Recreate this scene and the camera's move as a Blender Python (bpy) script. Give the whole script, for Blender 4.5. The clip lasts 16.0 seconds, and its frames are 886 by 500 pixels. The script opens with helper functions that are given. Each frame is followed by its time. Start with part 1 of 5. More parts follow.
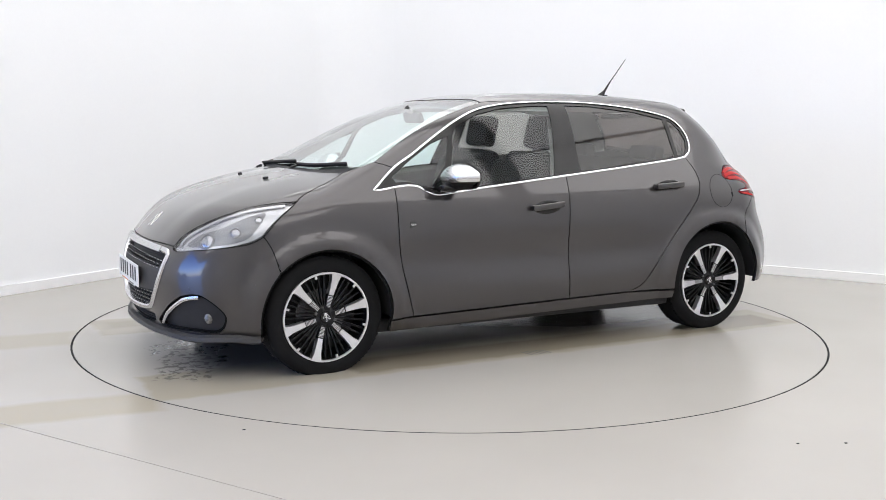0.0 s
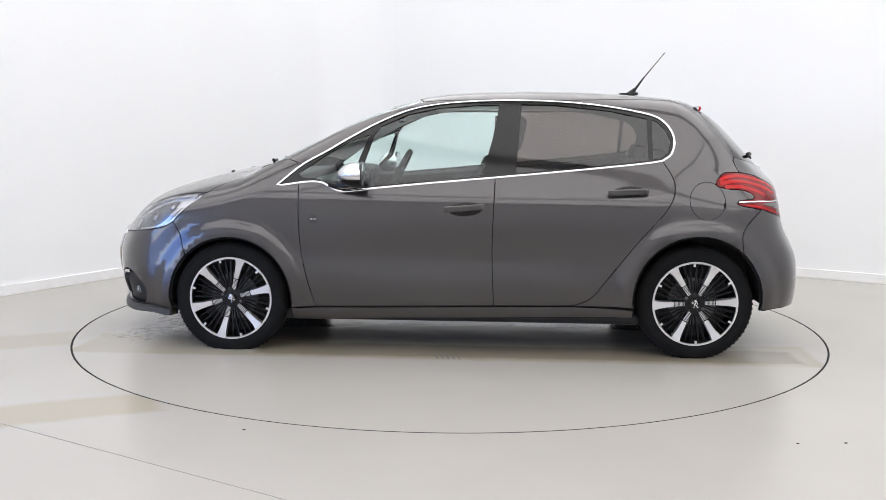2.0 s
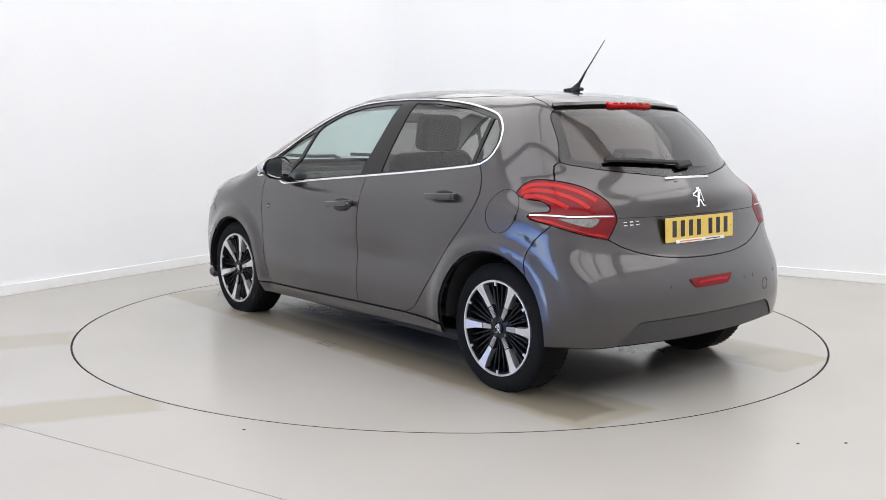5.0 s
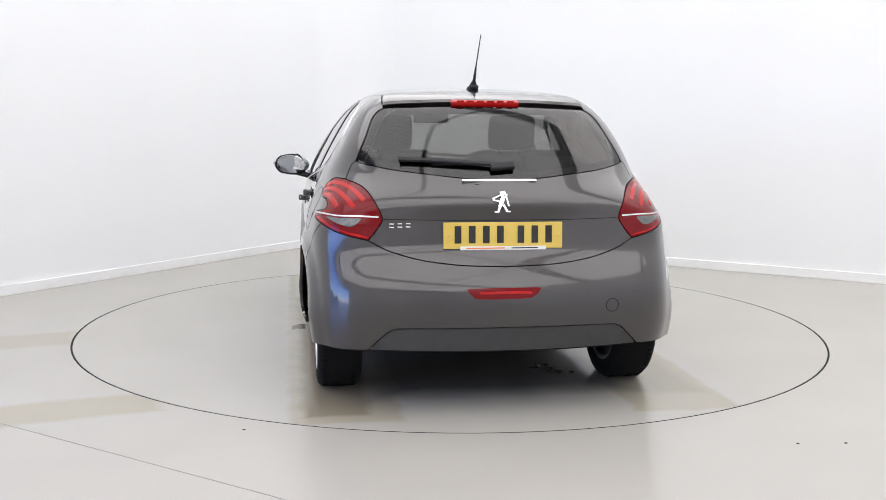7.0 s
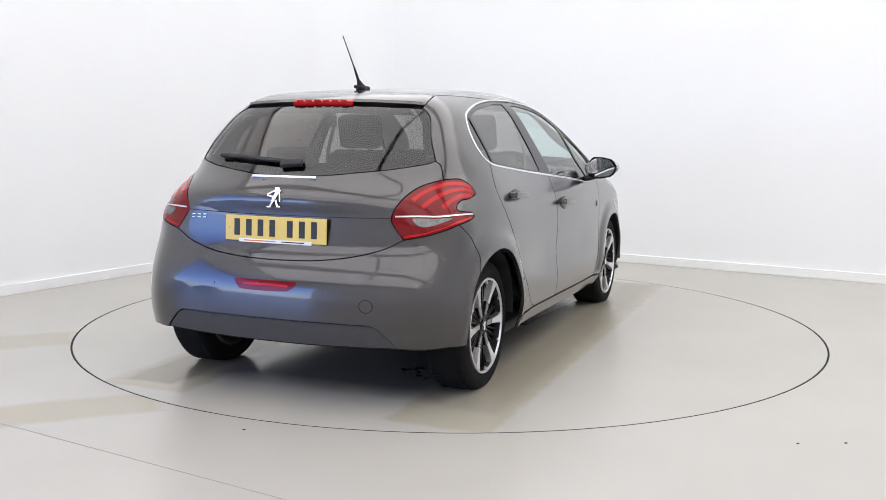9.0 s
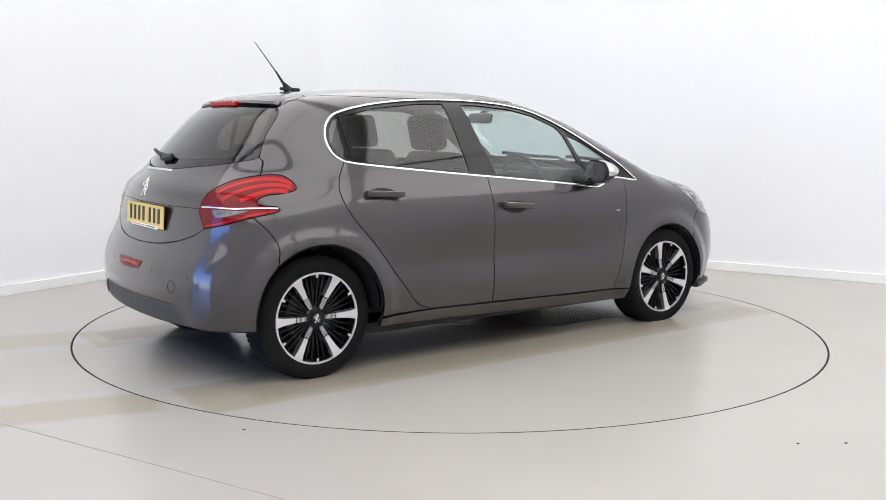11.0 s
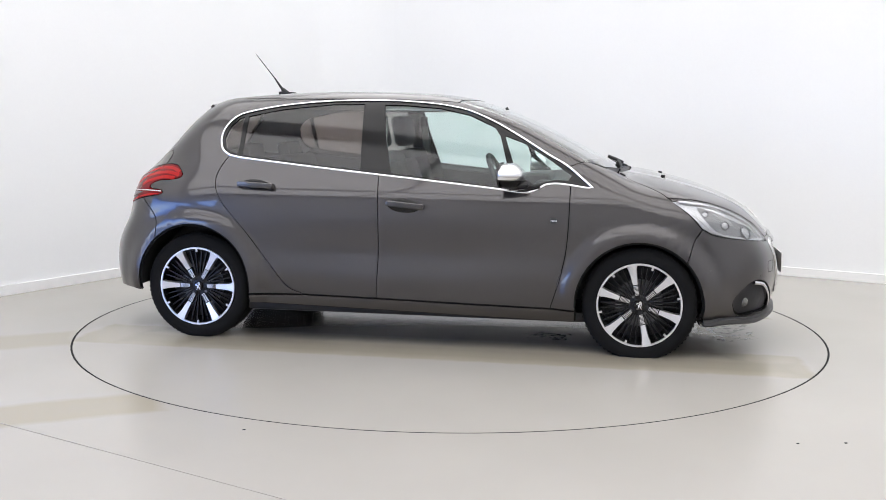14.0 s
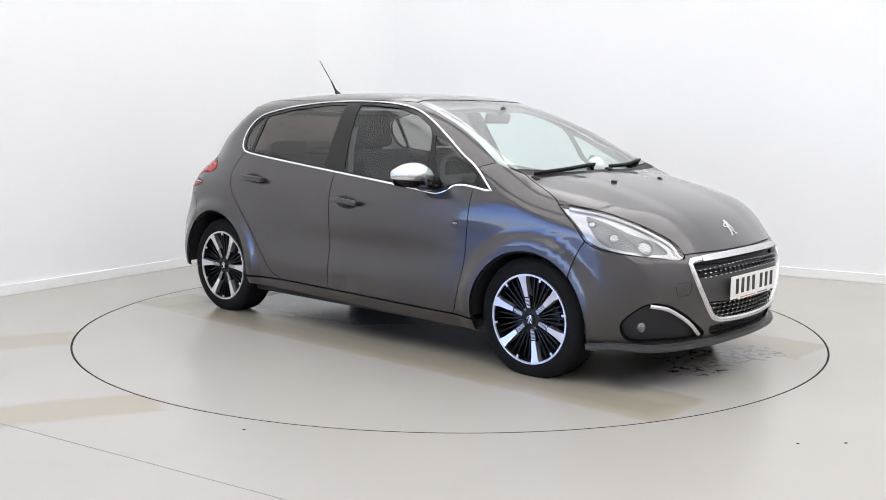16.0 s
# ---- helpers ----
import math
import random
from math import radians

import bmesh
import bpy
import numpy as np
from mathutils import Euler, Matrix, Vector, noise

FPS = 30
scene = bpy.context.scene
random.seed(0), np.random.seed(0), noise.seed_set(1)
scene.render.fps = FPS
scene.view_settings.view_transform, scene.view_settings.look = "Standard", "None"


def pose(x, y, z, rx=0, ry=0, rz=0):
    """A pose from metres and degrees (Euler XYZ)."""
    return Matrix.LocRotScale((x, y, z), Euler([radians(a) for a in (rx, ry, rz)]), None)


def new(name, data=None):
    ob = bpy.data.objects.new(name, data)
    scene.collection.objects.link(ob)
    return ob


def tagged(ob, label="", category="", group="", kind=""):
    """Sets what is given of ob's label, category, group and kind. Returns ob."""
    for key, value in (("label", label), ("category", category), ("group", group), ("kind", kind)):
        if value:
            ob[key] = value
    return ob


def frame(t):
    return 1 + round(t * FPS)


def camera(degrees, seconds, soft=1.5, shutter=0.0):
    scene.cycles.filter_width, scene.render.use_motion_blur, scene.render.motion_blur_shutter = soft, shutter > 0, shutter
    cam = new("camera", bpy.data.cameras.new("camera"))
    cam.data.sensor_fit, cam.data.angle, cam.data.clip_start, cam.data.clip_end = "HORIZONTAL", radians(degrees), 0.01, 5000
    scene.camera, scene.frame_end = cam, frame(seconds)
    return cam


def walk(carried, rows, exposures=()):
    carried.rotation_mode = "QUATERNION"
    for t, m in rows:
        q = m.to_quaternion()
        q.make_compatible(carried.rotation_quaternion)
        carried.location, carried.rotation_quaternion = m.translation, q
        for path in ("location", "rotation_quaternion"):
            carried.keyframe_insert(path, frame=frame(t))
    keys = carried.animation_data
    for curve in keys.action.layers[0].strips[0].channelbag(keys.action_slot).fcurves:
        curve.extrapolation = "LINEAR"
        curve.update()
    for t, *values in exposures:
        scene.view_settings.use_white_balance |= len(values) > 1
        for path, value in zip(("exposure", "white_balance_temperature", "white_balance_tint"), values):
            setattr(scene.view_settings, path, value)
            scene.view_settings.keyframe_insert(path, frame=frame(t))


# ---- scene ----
# ---- camera: it stands still before the turntable ----
EYE = Matrix(((0.999943, -0.008313, 0.006698, -0.0015), (0.007719, 0.129620, -0.991534, -6.1304), (0.007375, 0.991529, 0.129676, 1.2614), (0, 0, 0, 1)))
cam = camera(48.52, 16.0, soft=0.55)
walk(cam, [(0.0, EYE), (16.0, EYE)], exposures=[(0.0, 2.0), (16.0, 2.0)])

# ---- light ----
world = bpy.data.worlds.new("sky")
scene.world = world
world.use_nodes = True
wn = world.node_tree
sky = wn.nodes.new("ShaderNodeTexSky")
sky.sky_type, sky.sun_disc = "NISHITA", False
sky.sun_elevation, sky.sun_rotation = radians(20), radians(40)
sky.air_density, sky.dust_density, sky.ozone_density = 1.0, 0.3, 4.0
cool = wn.nodes.new("ShaderNodeMix")
cool.data_type, cool.blend_type, cool.inputs[0].default_value = "RGBA", "MULTIPLY", 1.0
cool.inputs[7].default_value = (0.93, 0.89, 1.32, 1)
wn.links.new(sky.outputs[0], cool.inputs[6])
wn.links.new(cool.outputs[2], wn.nodes["Background"].inputs[0])
wn.nodes["Background"].inputs[1].default_value = 0.15
CEILING_GLOW = 0.468


# ---- materials ----
def material(name, color, rough=0.5, metal=0.0, coat=0.0, var=0.0, scale=8.0, bump=0.0, fine=120.0, tint=None, emit=0.0, spec=0.5):
    """A surface with a coarse and a fine variation of its colour, and fine relief. Scales are per metre."""
    m = bpy.data.materials.new(name)
    m.use_nodes = True
    n, l = m.node_tree.nodes, m.node_tree.links
    b = n["Principled BSDF"]
    b.inputs["Base Color"].default_value = (*color, 1)
    b.inputs["Roughness"].default_value = rough
    b.inputs["Metallic"].default_value = metal
    b.inputs["Coat Weight"].default_value = coat
    b.inputs["Coat Roughness"].default_value = 0.04
    b.inputs["Specular IOR Level"].default_value = spec
    if emit:
        b.inputs["Emission Color"].default_value = (*color, 1)
        b.inputs["Emission Strength"].default_value = emit
    co = n.new("ShaderNodeTexCoord")
    if var:
        big, small = n.new("ShaderNodeTexNoise"), n.new("ShaderNodeTexNoise")
        big.inputs["Scale"].default_value, small.inputs["Scale"].default_value = scale, fine
        big.inputs["Detail"].default_value = 5
        add = n.new("ShaderNodeMix")
        add.inputs[0].default_value = 0.35
        ramp = n.new("ShaderNodeMapRange")
        ramp.inputs[1].default_value, ramp.inputs[2].default_value = 0.3, 0.7
        mix = n.new("ShaderNodeMix")
        mix.data_type = "RGBA"
        dark = tint or tuple(c * (1 - var) for c in color)
        mix.inputs[6].default_value, mix.inputs[7].default_value = (*dark, 1), (*(min(1, c * (1 + var * 0.5)) for c in color), 1)
        l.new(co.outputs["Object"], big.inputs["Vector"])
        l.new(co.outputs["Object"], small.inputs["Vector"])
        l.new(big.outputs[0], add.inputs[2])
        l.new(small.outputs[0], add.inputs[3])
        l.new(add.outputs[0], ramp.inputs[0])
        l.new(ramp.outputs[0], mix.inputs[0])
        l.new(mix.outputs[2], b.inputs["Base Color"])
        rr = n.new("ShaderNodeMapRange")
        rr.inputs[3].default_value, rr.inputs[4].default_value = rough * 0.85, min(1, rough * 1.15)
        l.new(ramp.outputs[0], rr.inputs[0])
        l.new(rr.outputs[0], b.inputs["Roughness"])
    if bump:
        t, bp = n.new("ShaderNodeTexNoise"), n.new("ShaderNodeBump")
        t.inputs["Scale"].default_value = fine
        bp.inputs["Strength"].default_value, bp.inputs["Distance"].default_value = bump, 0.002
        l.new(co.outputs["Object"], t.inputs["Vector"])
        l.new(t.outputs[0], bp.inputs["Height"])
        l.new(bp.outputs[0], b.inputs["Normal"])
    return m


def glass_material(name, tint, gloss=1.0, straight=0.06, rise=4.5):
    """A thin pane: light passes tinted, and a part of it is mirrored."""
    m = bpy.data.materials.new(name)
    m.use_nodes = True
    n, l = m.node_tree.nodes, m.node_tree.links
    n.remove(n["Principled BSDF"])
    clear, shine, fres, mix = n.new("ShaderNodeBsdfTransparent"), n.new("ShaderNodeBsdfGlossy"), n.new("ShaderNodeLayerWeight"), n.new("ShaderNodeMixShader")
    clear.inputs[0].default_value = (*tint, 1)
    shine.inputs[0].default_value, shine.inputs["Roughness"].default_value = (gloss, gloss, gloss, 1), 0.02
    fres.inputs[0].default_value = 0.5
    power, ramp = n.new("ShaderNodeMath"), n.new("ShaderNodeMapRange")
    power.operation, power.inputs[1].default_value = "POWER", rise
    ramp.inputs[3].default_value = straight
    l.new(fres.outputs["Facing"], power.inputs[0])
    l.new(power.outputs[0], ramp.inputs[0])
    l.new(ramp.outputs[0], mix.inputs[0])
    l.new(clear.outputs[0], mix.inputs[1])
    l.new(shine.outputs[0], mix.inputs[2])
    l.new(mix.outputs[0], n["Material Output"].inputs[0])
    return m


PAINT = material("grey_metallic_paint", (0.048, 0.0437, 0.0440), 0.28, 0.8, 1.0)
PAINT.node_tree.nodes["Principled BSDF"].inputs["Coat IOR"].default_value = 1.56
PAINT.node_tree.nodes["Principled BSDF"].inputs["Coat Roughness"].default_value = 0.05
DARK_PAINT = material("gloss_black", (0.006, 0.0055, 0.0055), 0.12, 0, 0, spec=0.35)
PLASTIC = material("black_plastic", (0.022, 0.022, 0.024), 0.55, 0, 0, 0.2, 20, 0, 60, spec=0.25)
GREY_PLASTIC = material("grey_plastic", (0.05, 0.049, 0.049), 0.5, 0, 0, 0.15, 20, 0, 60, spec=0.3)
SEAL = material("rubber_seal", (0.006, 0.006, 0.006), 0.8, spec=0.1)
RUBBER = material("tyre_rubber", (0.010, 0.010, 0.0105), 0.85, 0, 0, 0.35, 14, 0.5, 200, spec=0.12)
CHROME = material("chrome", (0.86, 0.86, 0.87), 0.10, 1.0)
SATIN = material("satin_chrome", (0.66, 0.66, 0.67), 0.27, 1.0)
ALLOY = material("machined_alloy", (0.70, 0.70, 0.71), 0.30, 0.9, 0.3)
RIM_BLACK = material("black_rim_paint", (0.007, 0.007, 0.008), 0.32, 0, 0, spec=0.25)
STEEL = material("brake_steel", (0.16, 0.16, 0.165), 0.45, 1.0, 0, 0.3, 20)
CLOTH = material("seat_cloth", (0.016, 0.016, 0.017), 0.9, 0, 0, 0.12, 5, 0, 25, spec=0.2)
TRIM = material("interior_trim", (0.024, 0.024, 0.025), 0.65, 0, 0, 0.15, 12, 0, 30)
LINER = material("headliner", (0.52, 0.51, 0.49), 0.9, 0, 0, 0.06, 9, 0, 40)
CLEAR = glass_material("clear_green_glass", (0.82, 0.92, 0.895), 1.0, 0.05)
SCREEN = glass_material("windscreen_glass", (0.80, 0.91, 0.89), 1.0, 0.12, 3.6)
PRIVACY = glass_material("dark_tinted_glass", (0.37, 0.338, 0.32), 1.0, 0.055)
REAR_GLASS = glass_material("dark_rear_glass", (0.24, 0.22, 0.21), 1.0, 0.05)
LENS = glass_material("clear_lens", (0.93, 0.94, 0.95))
RED = material("red_lens", (0.15, 0.002, 0.004), 0.10, 0, 0.1, 0.12, 20, spec=0.22)
RED_GLOW = material("bright_red_lens", (0.40, 0.006, 0.006), 0.12, 0, 0.1, spec=0.22)
LAMP_CLEAR = material("clear_lamp_lens", (0.15, 0.15, 0.145), 0.22, 0.4, 0.3, 0.5, 70, 0.5, 160)
REFLECTOR = material("lamp_reflector", (0.47, 0.47, 0.48), 0.24, 0.85, 0, 0.1, 30)
BEAM = material("beam_lens", (0.34, 0.34, 0.35), 0.12, 0.8, 1.0)
MIRROR = material("mirror_silver", (0.50, 0.52, 0.55), 0.03, 1.0)
LAMP_GREY = material("lamp_housing", (0.17, 0.17, 0.175), 0.3, 0.6)
YELLOW = material("yellow_plate", (0.66, 0.47, 0.085), 0.35, 0, 0.4, 0.05, 30)
WHITE_PLATE = material("white_plate", (0.78, 0.78, 0.76), 0.35, 0, 0.4, 0.04, 30)
INK = material("black_ink", (0.015, 0.015, 0.015), 0.5)
WHITE_INK = material("white_ink", (0.8, 0.8, 0.8), 0.5)
ORANGE_INK = material("orange_ink", (0.65, 0.18, 0.02), 0.5)
JOINT = material("joint_filler", (0.30, 0.28, 0.25), 0.6)
WALL = material("white_wall_paint", (0.83, 0.84, 0.85), 0.6, 0, 0, 0.02, 0.6, 0.08, 60)
SKIRT = material("white_gloss_paint", (0.84, 0.84, 0.84), 0.35, 0, 0, 0.03, 3, 0.1, 40)
CEIL = material("ceiling_paint", (0.82, 0.83, 0.84), 0.8, 0, 0, 0.02, 1)
GLOW = material("lamp_diffuser", (1.0, 0.99, 0.995), 0.5, emit=CEILING_GLOW)


def floor_material(name, stains_and_shade):
    """Pale grey-beige painted concrete, sealed, with worn and wet marks and painted shade."""
    m = material(name, (0.400, 0.378, 0.346), 0.27, 0, 0, 0.055, 1.3, 0.0, 210)
    n, l = m.node_tree.nodes, m.node_tree.links
    b = n["Principled BSDF"]
    base = b.inputs["Base Color"].links[0].from_socket
    even = n.new("ShaderNodeValue")
    even.outputs[0].default_value = 0.27
    rough = even.outputs[0]
    co = n.new("ShaderNodeTexCoord")
    sep = n.new("ShaderNodeSeparateXYZ")
    warp = n.new("ShaderNodeTexNoise")
    warp.inputs["Scale"].default_value, warp.inputs["Detail"].default_value = 7.0, 6
    l.new(co.outputs["Object"], warp.inputs["Vector"])
    l.new(co.outputs["Object"], sep.inputs[0])

    def calc(op, a, c=None, clamp=False):
        k = n.new("ShaderNodeMath")
        k.operation, k.use_clamp = op, clamp
        for s, v in zip(k.inputs, (a, c)):
            if v is not None:
                if isinstance(v, (int, float)):
                    s.default_value = v
                else:
                    l.new(v, s)
        return k.outputs[0]

    sway = calc("SUBTRACT", warp.outputs[0], 0.5)
    drops = n.new("ShaderNodeTexNoise")
    drops.inputs["Scale"].default_value, drops.inputs["Detail"].default_value = 22.0, 3
    l.new(co.outputs["Object"], drops.inputs["Vector"])
    beads = calc("MULTIPLY", calc("SUBTRACT", drops.outputs[0], 0.50), 14.0, True)
    for (cx, cy, turn, hx, hy, soft, color, amount, rgh) in stains_and_shade:
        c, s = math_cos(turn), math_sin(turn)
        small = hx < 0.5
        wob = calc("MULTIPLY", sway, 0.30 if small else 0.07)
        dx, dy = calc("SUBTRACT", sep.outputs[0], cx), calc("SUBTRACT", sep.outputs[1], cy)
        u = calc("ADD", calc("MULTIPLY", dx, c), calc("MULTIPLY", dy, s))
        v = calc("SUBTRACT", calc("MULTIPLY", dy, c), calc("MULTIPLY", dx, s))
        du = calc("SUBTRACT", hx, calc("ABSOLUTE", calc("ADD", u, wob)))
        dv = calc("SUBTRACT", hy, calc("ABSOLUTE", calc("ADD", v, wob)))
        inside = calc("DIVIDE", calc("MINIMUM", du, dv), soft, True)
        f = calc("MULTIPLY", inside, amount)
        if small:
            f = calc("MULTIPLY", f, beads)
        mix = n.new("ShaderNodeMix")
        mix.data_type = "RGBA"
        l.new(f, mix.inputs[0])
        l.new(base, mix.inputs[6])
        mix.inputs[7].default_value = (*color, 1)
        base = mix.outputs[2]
        r = n.new("ShaderNodeMix")
        l.new(f, r.inputs[0])
        l.new(rough, r.inputs[2])
        r.inputs[3].default_value = rgh
        rough = r.outputs[0]
    l.new(base, b.inputs["Base Color"])
    l.new(rough, b.inputs["Roughness"])
    return m


def math_cos(a):
    return math.cos(radians(a))


def math_sin(a):
    return math.sin(radians(a))


BEIGE, WET, WET_SHADE, DAMP = (0.32, 0.282, 0.205), (0.17, 0.135, 0.085), (0.13, 0.122, 0.11), (0.075, 0.07, 0.062)
FLOOR = floor_material("sealed_concrete_floor", [(-2.13, -2.17, 23, 0.92, 0.19, 0.06, BEIGE, 0.6, 0.22), (-2.82, -0.83, 24, 0.75, 0.22, 0.08, BEIGE, 0.45, 0.22)])
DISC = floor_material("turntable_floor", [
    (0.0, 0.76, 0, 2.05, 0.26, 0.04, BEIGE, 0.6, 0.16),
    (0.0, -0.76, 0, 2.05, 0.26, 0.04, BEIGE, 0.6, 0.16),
    # wet floor under the car, with the car's shade painted into its dark colour
    (0.0, 0.0, 0, 1.75, 0.70, 0.22, WET_SHADE, 0.85, 0.12),
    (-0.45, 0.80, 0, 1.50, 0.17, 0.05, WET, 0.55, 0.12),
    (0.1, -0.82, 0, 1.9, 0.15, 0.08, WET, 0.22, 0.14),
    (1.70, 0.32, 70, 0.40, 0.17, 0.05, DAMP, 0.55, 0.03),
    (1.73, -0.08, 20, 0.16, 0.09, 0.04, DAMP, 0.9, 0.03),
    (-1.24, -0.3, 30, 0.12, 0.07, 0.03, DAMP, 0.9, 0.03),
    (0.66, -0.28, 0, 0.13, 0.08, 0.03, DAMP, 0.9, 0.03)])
from mathutils.geometry import delaunay_2d_cdt


# ---- building helpers ----
def mesh_of(name, verts, faces, mats, index=None, smooth=True, normals=None):
    me = bpy.data.meshes.new(name)
    me.from_pydata([tuple(v) for v in verts], [], [tuple(int(i) for i in f) for f in faces])
    for m in mats:
        me.materials.append(m)
    me.polygons.foreach_set("use_smooth", [smooth] * len(me.polygons))
    if index is not None:
        me.polygons.foreach_set("material_index", index)
    me.update()
    if normals is not None:
        me.normals_split_custom_set_from_vertices([tuple(v) for v in normals])
    return me


def part(name, bm, mat, parent=None, label="", smooth=False):
    """Links a bmesh or a mesh as one object under a thing or a part."""
    if isinstance(bm, bmesh.types.BMesh):
        me = bpy.data.meshes.new(name)
        bmesh.ops.recalc_face_normals(bm, faces=bm.faces[:])
        bm.to_mesh(me)
        bm.free()
        me.materials.append(mat)
        me.polygons.foreach_set("use_smooth", [bool(smooth)] * len(me.polygons))
        if smooth:
            me.set_sharp_from_angle(angle=radians(35))
    else:
        me = bm
    ob = new(name, me)
    if parent is not None:
        ob.parent = parent
    if label:
        tagged(ob, label)
    return ob


def box(size, at=(0, 0, 0), bevel=0.0, turn=(0, 0, 0), bm=None, seg=2):
    bm = bm or bmesh.new()
    made = bmesh.ops.create_cube(bm, size=1, matrix=pose(*at, *turn) @ Matrix.Diagonal((*size, 1)))
    if bevel:
        es = list({e for v in made["verts"] for e in v.link_edges})
        bmesh.ops.bevel(bm, geom=es, offset=bevel, segments=seg, affect="EDGES", profile=0.6)
    return bm


def tube(r1, r2, a, b, seg=16, bm=None):
    """A closed, tapered rod from a to b."""
    bm = bm or bmesh.new()
    a, b = Vector(a), Vector(b)
    m = Matrix.Translation((a + b) / 2) @ (b - a).to_track_quat("Z", "Y").to_matrix().to_4x4()
    bmesh.ops.create_cone(bm, cap_ends=True, segments=seg, radius1=r1, radius2=r2, depth=(b - a).length, matrix=m)
    return bm


def lathe(profile, seg=64, bm=None):
    """Turns a closed profile of (radius, y) about the y axis."""
    bm = bm or bmesh.new()
    rings = []
    for i in range(seg):
        c, s = math.cos(2 * math.pi * i / seg), math.sin(2 * math.pi * i / seg)
        rings.append([bm.verts.new((r * c, y, r * s)) for r, y in profile])
    k = len(profile)
    for i in range(seg):
        a, b = rings[i], rings[(i + 1) % seg]
        for j in range(k):
            bm.faces.new((a[j], a[(j + 1) % k], b[(j + 1) % k], b[j]))
    return bm


def sweep(path, normals, section, closed=True):
    """Drags a closed section (across, out) along a path; out follows the normals."""
    bm = bmesh.new()
    path, normals = np.array(path), np.array(normals)
    n = len(path)
    rows = []
    for i in range(n):
        a = path[(i - 1) % n] if closed or i > 0 else path[i]
        b = path[(i + 1) % n] if closed or i < n - 1 else path[i]
        t = Vector(b - a).normalized()
        o = Vector(normals[i]).normalized()
        c = t.cross(o).normalized()
        rows.append([bm.verts.new(Vector(path[i]) + c * u + o * v) for u, v in section])
    k = len(section)
    for i in range(n if closed else n - 1):
        for j in range(k):
            bm.faces.new((rows[i][j], rows[i][(j + 1) % k], rows[(i + 1) % n][(j + 1) % k], rows[(i + 1) % n][j]))
    if not closed:
        bm.faces.new(rows[0])
        bm.faces.new(rows[-1])
    return bm


def grow(outline, d):
    """Moves a closed plane outline outwards by d."""
    p = np.array(outline)
    a, b = np.roll(p, 1, 0), np.roll(p, -1, 0)
    area = np.sum(p[:, 0] * b[:, 1] - p[:, 1] * b[:, 0])
    e1, e2 = p - a, b - p
    e1 /= np.linalg.norm(e1, axis=1)[:, None] + 1e-9
    e2 /= np.linalg.norm(e2, axis=1)[:, None] + 1e-9
    n1, n2 = np.stack([e1[:, 1], -e1[:, 0]], 1), np.stack([e2[:, 1], -e2[:, 0]], 1)
    n = n1 + n2
    n /= np.linalg.norm(n, axis=1)[:, None] + 1e-9
    n /= np.maximum(np.sum(n * n1, 1), 0.5)[:, None]
    return p + n * d * (1 if area > 0 else -1)


def inside(pts, poly):
    x, y = pts[:, 0], pts[:, 1]
    r = np.zeros(len(pts), bool)
    for (x0, y0), (x1, y1) in zip(poly, np.roll(poly, -1, 0)):
        if y0 != y1:
            r ^= ((y0 > y) != (y1 > y)) & (x < (x1 - x0) * (y - y0) / (y1 - y0) + x0)
    return r


def spline(pts):
    """A smooth curve through a few control points, as a function of an array."""
    xs, ys = np.array(sorted(pts), float).T
    n, h = len(xs), np.diff(xs)
    a, b = np.eye(n), np.zeros(n)
    for i in range(1, n - 1):
        a[i, i - 1:i + 2] = h[i - 1], 2 * (h[i - 1] + h[i]), h[i]
        b[i] = 6 * ((ys[i + 1] - ys[i]) / h[i] - (ys[i] - ys[i - 1]) / h[i - 1])
    m = np.linalg.solve(a, b)

    def at(q):
        q = np.asarray(q, float)
        c = np.clip(q, xs[0], xs[-1])
        i = np.clip(np.searchsorted(xs, c) - 1, 0, n - 2)
        d, e, w = c - xs[i], xs[i + 1] - c, h[i]
        v = (m[i] * e ** 3 + m[i + 1] * d ** 3) / (6 * w) + (ys[i] / w - m[i] * w / 6) * e + (ys[i + 1] / w - m[i + 1] * w / 6) * d
        s0, s1 = (ys[1] - ys[0]) / h[0], (ys[-1] - ys[-2]) / h[-1]
        return v + np.minimum(q - xs[0], 0) * s0 + np.maximum(q - xs[-1], 0) * s1
    return at


def smax(a, b, k):
    h = np.maximum(k - np.abs(a - b), 0) / k
    return np.maximum(a, b) + h * h * k / 4


def smin(a, b, k):
    return -smax(-a, -b, k)


def step(a, b, q):
    s = np.clip((q - a) / (b - a), 0, 1)
    return s * s * (3 - 2 * s)


# the car's own space: x ahead from the middle of the wheelbase, y to its left, z up from the ground
AXLE_F, AXLE_R = (1.262, 0.305), (-1.262, 0.318)
ARCH_F, ARCH_R = (1.258, 0.305), (-1.262, 0.345)
ARCH = 0.342
side_of_z = spline([(0.10, 0.74), (0.20, 0.800), (0.27, 0.828), (0.34, 0.842), (0.42, 0.845), (0.54, 0.832), (0.68, 0.838), (0.80, 0.834), (0.88, 0.818), (0.95, 0.790), (1.036, 0.752), (1.2, 0.667), (1.312, 0.600), (1.40, 0.535), (1.5, 0.44)])
side_of_x = spline([(-2.0, -0.085), (-1.6, -0.022), (-1.2, 0.012), (-0.7, 0.004), (0.0, 0.0), (0.5, -0.002), (0.9, -0.012), (1.25, -0.02), (1.6, -0.045), (2.1, -0.13)])
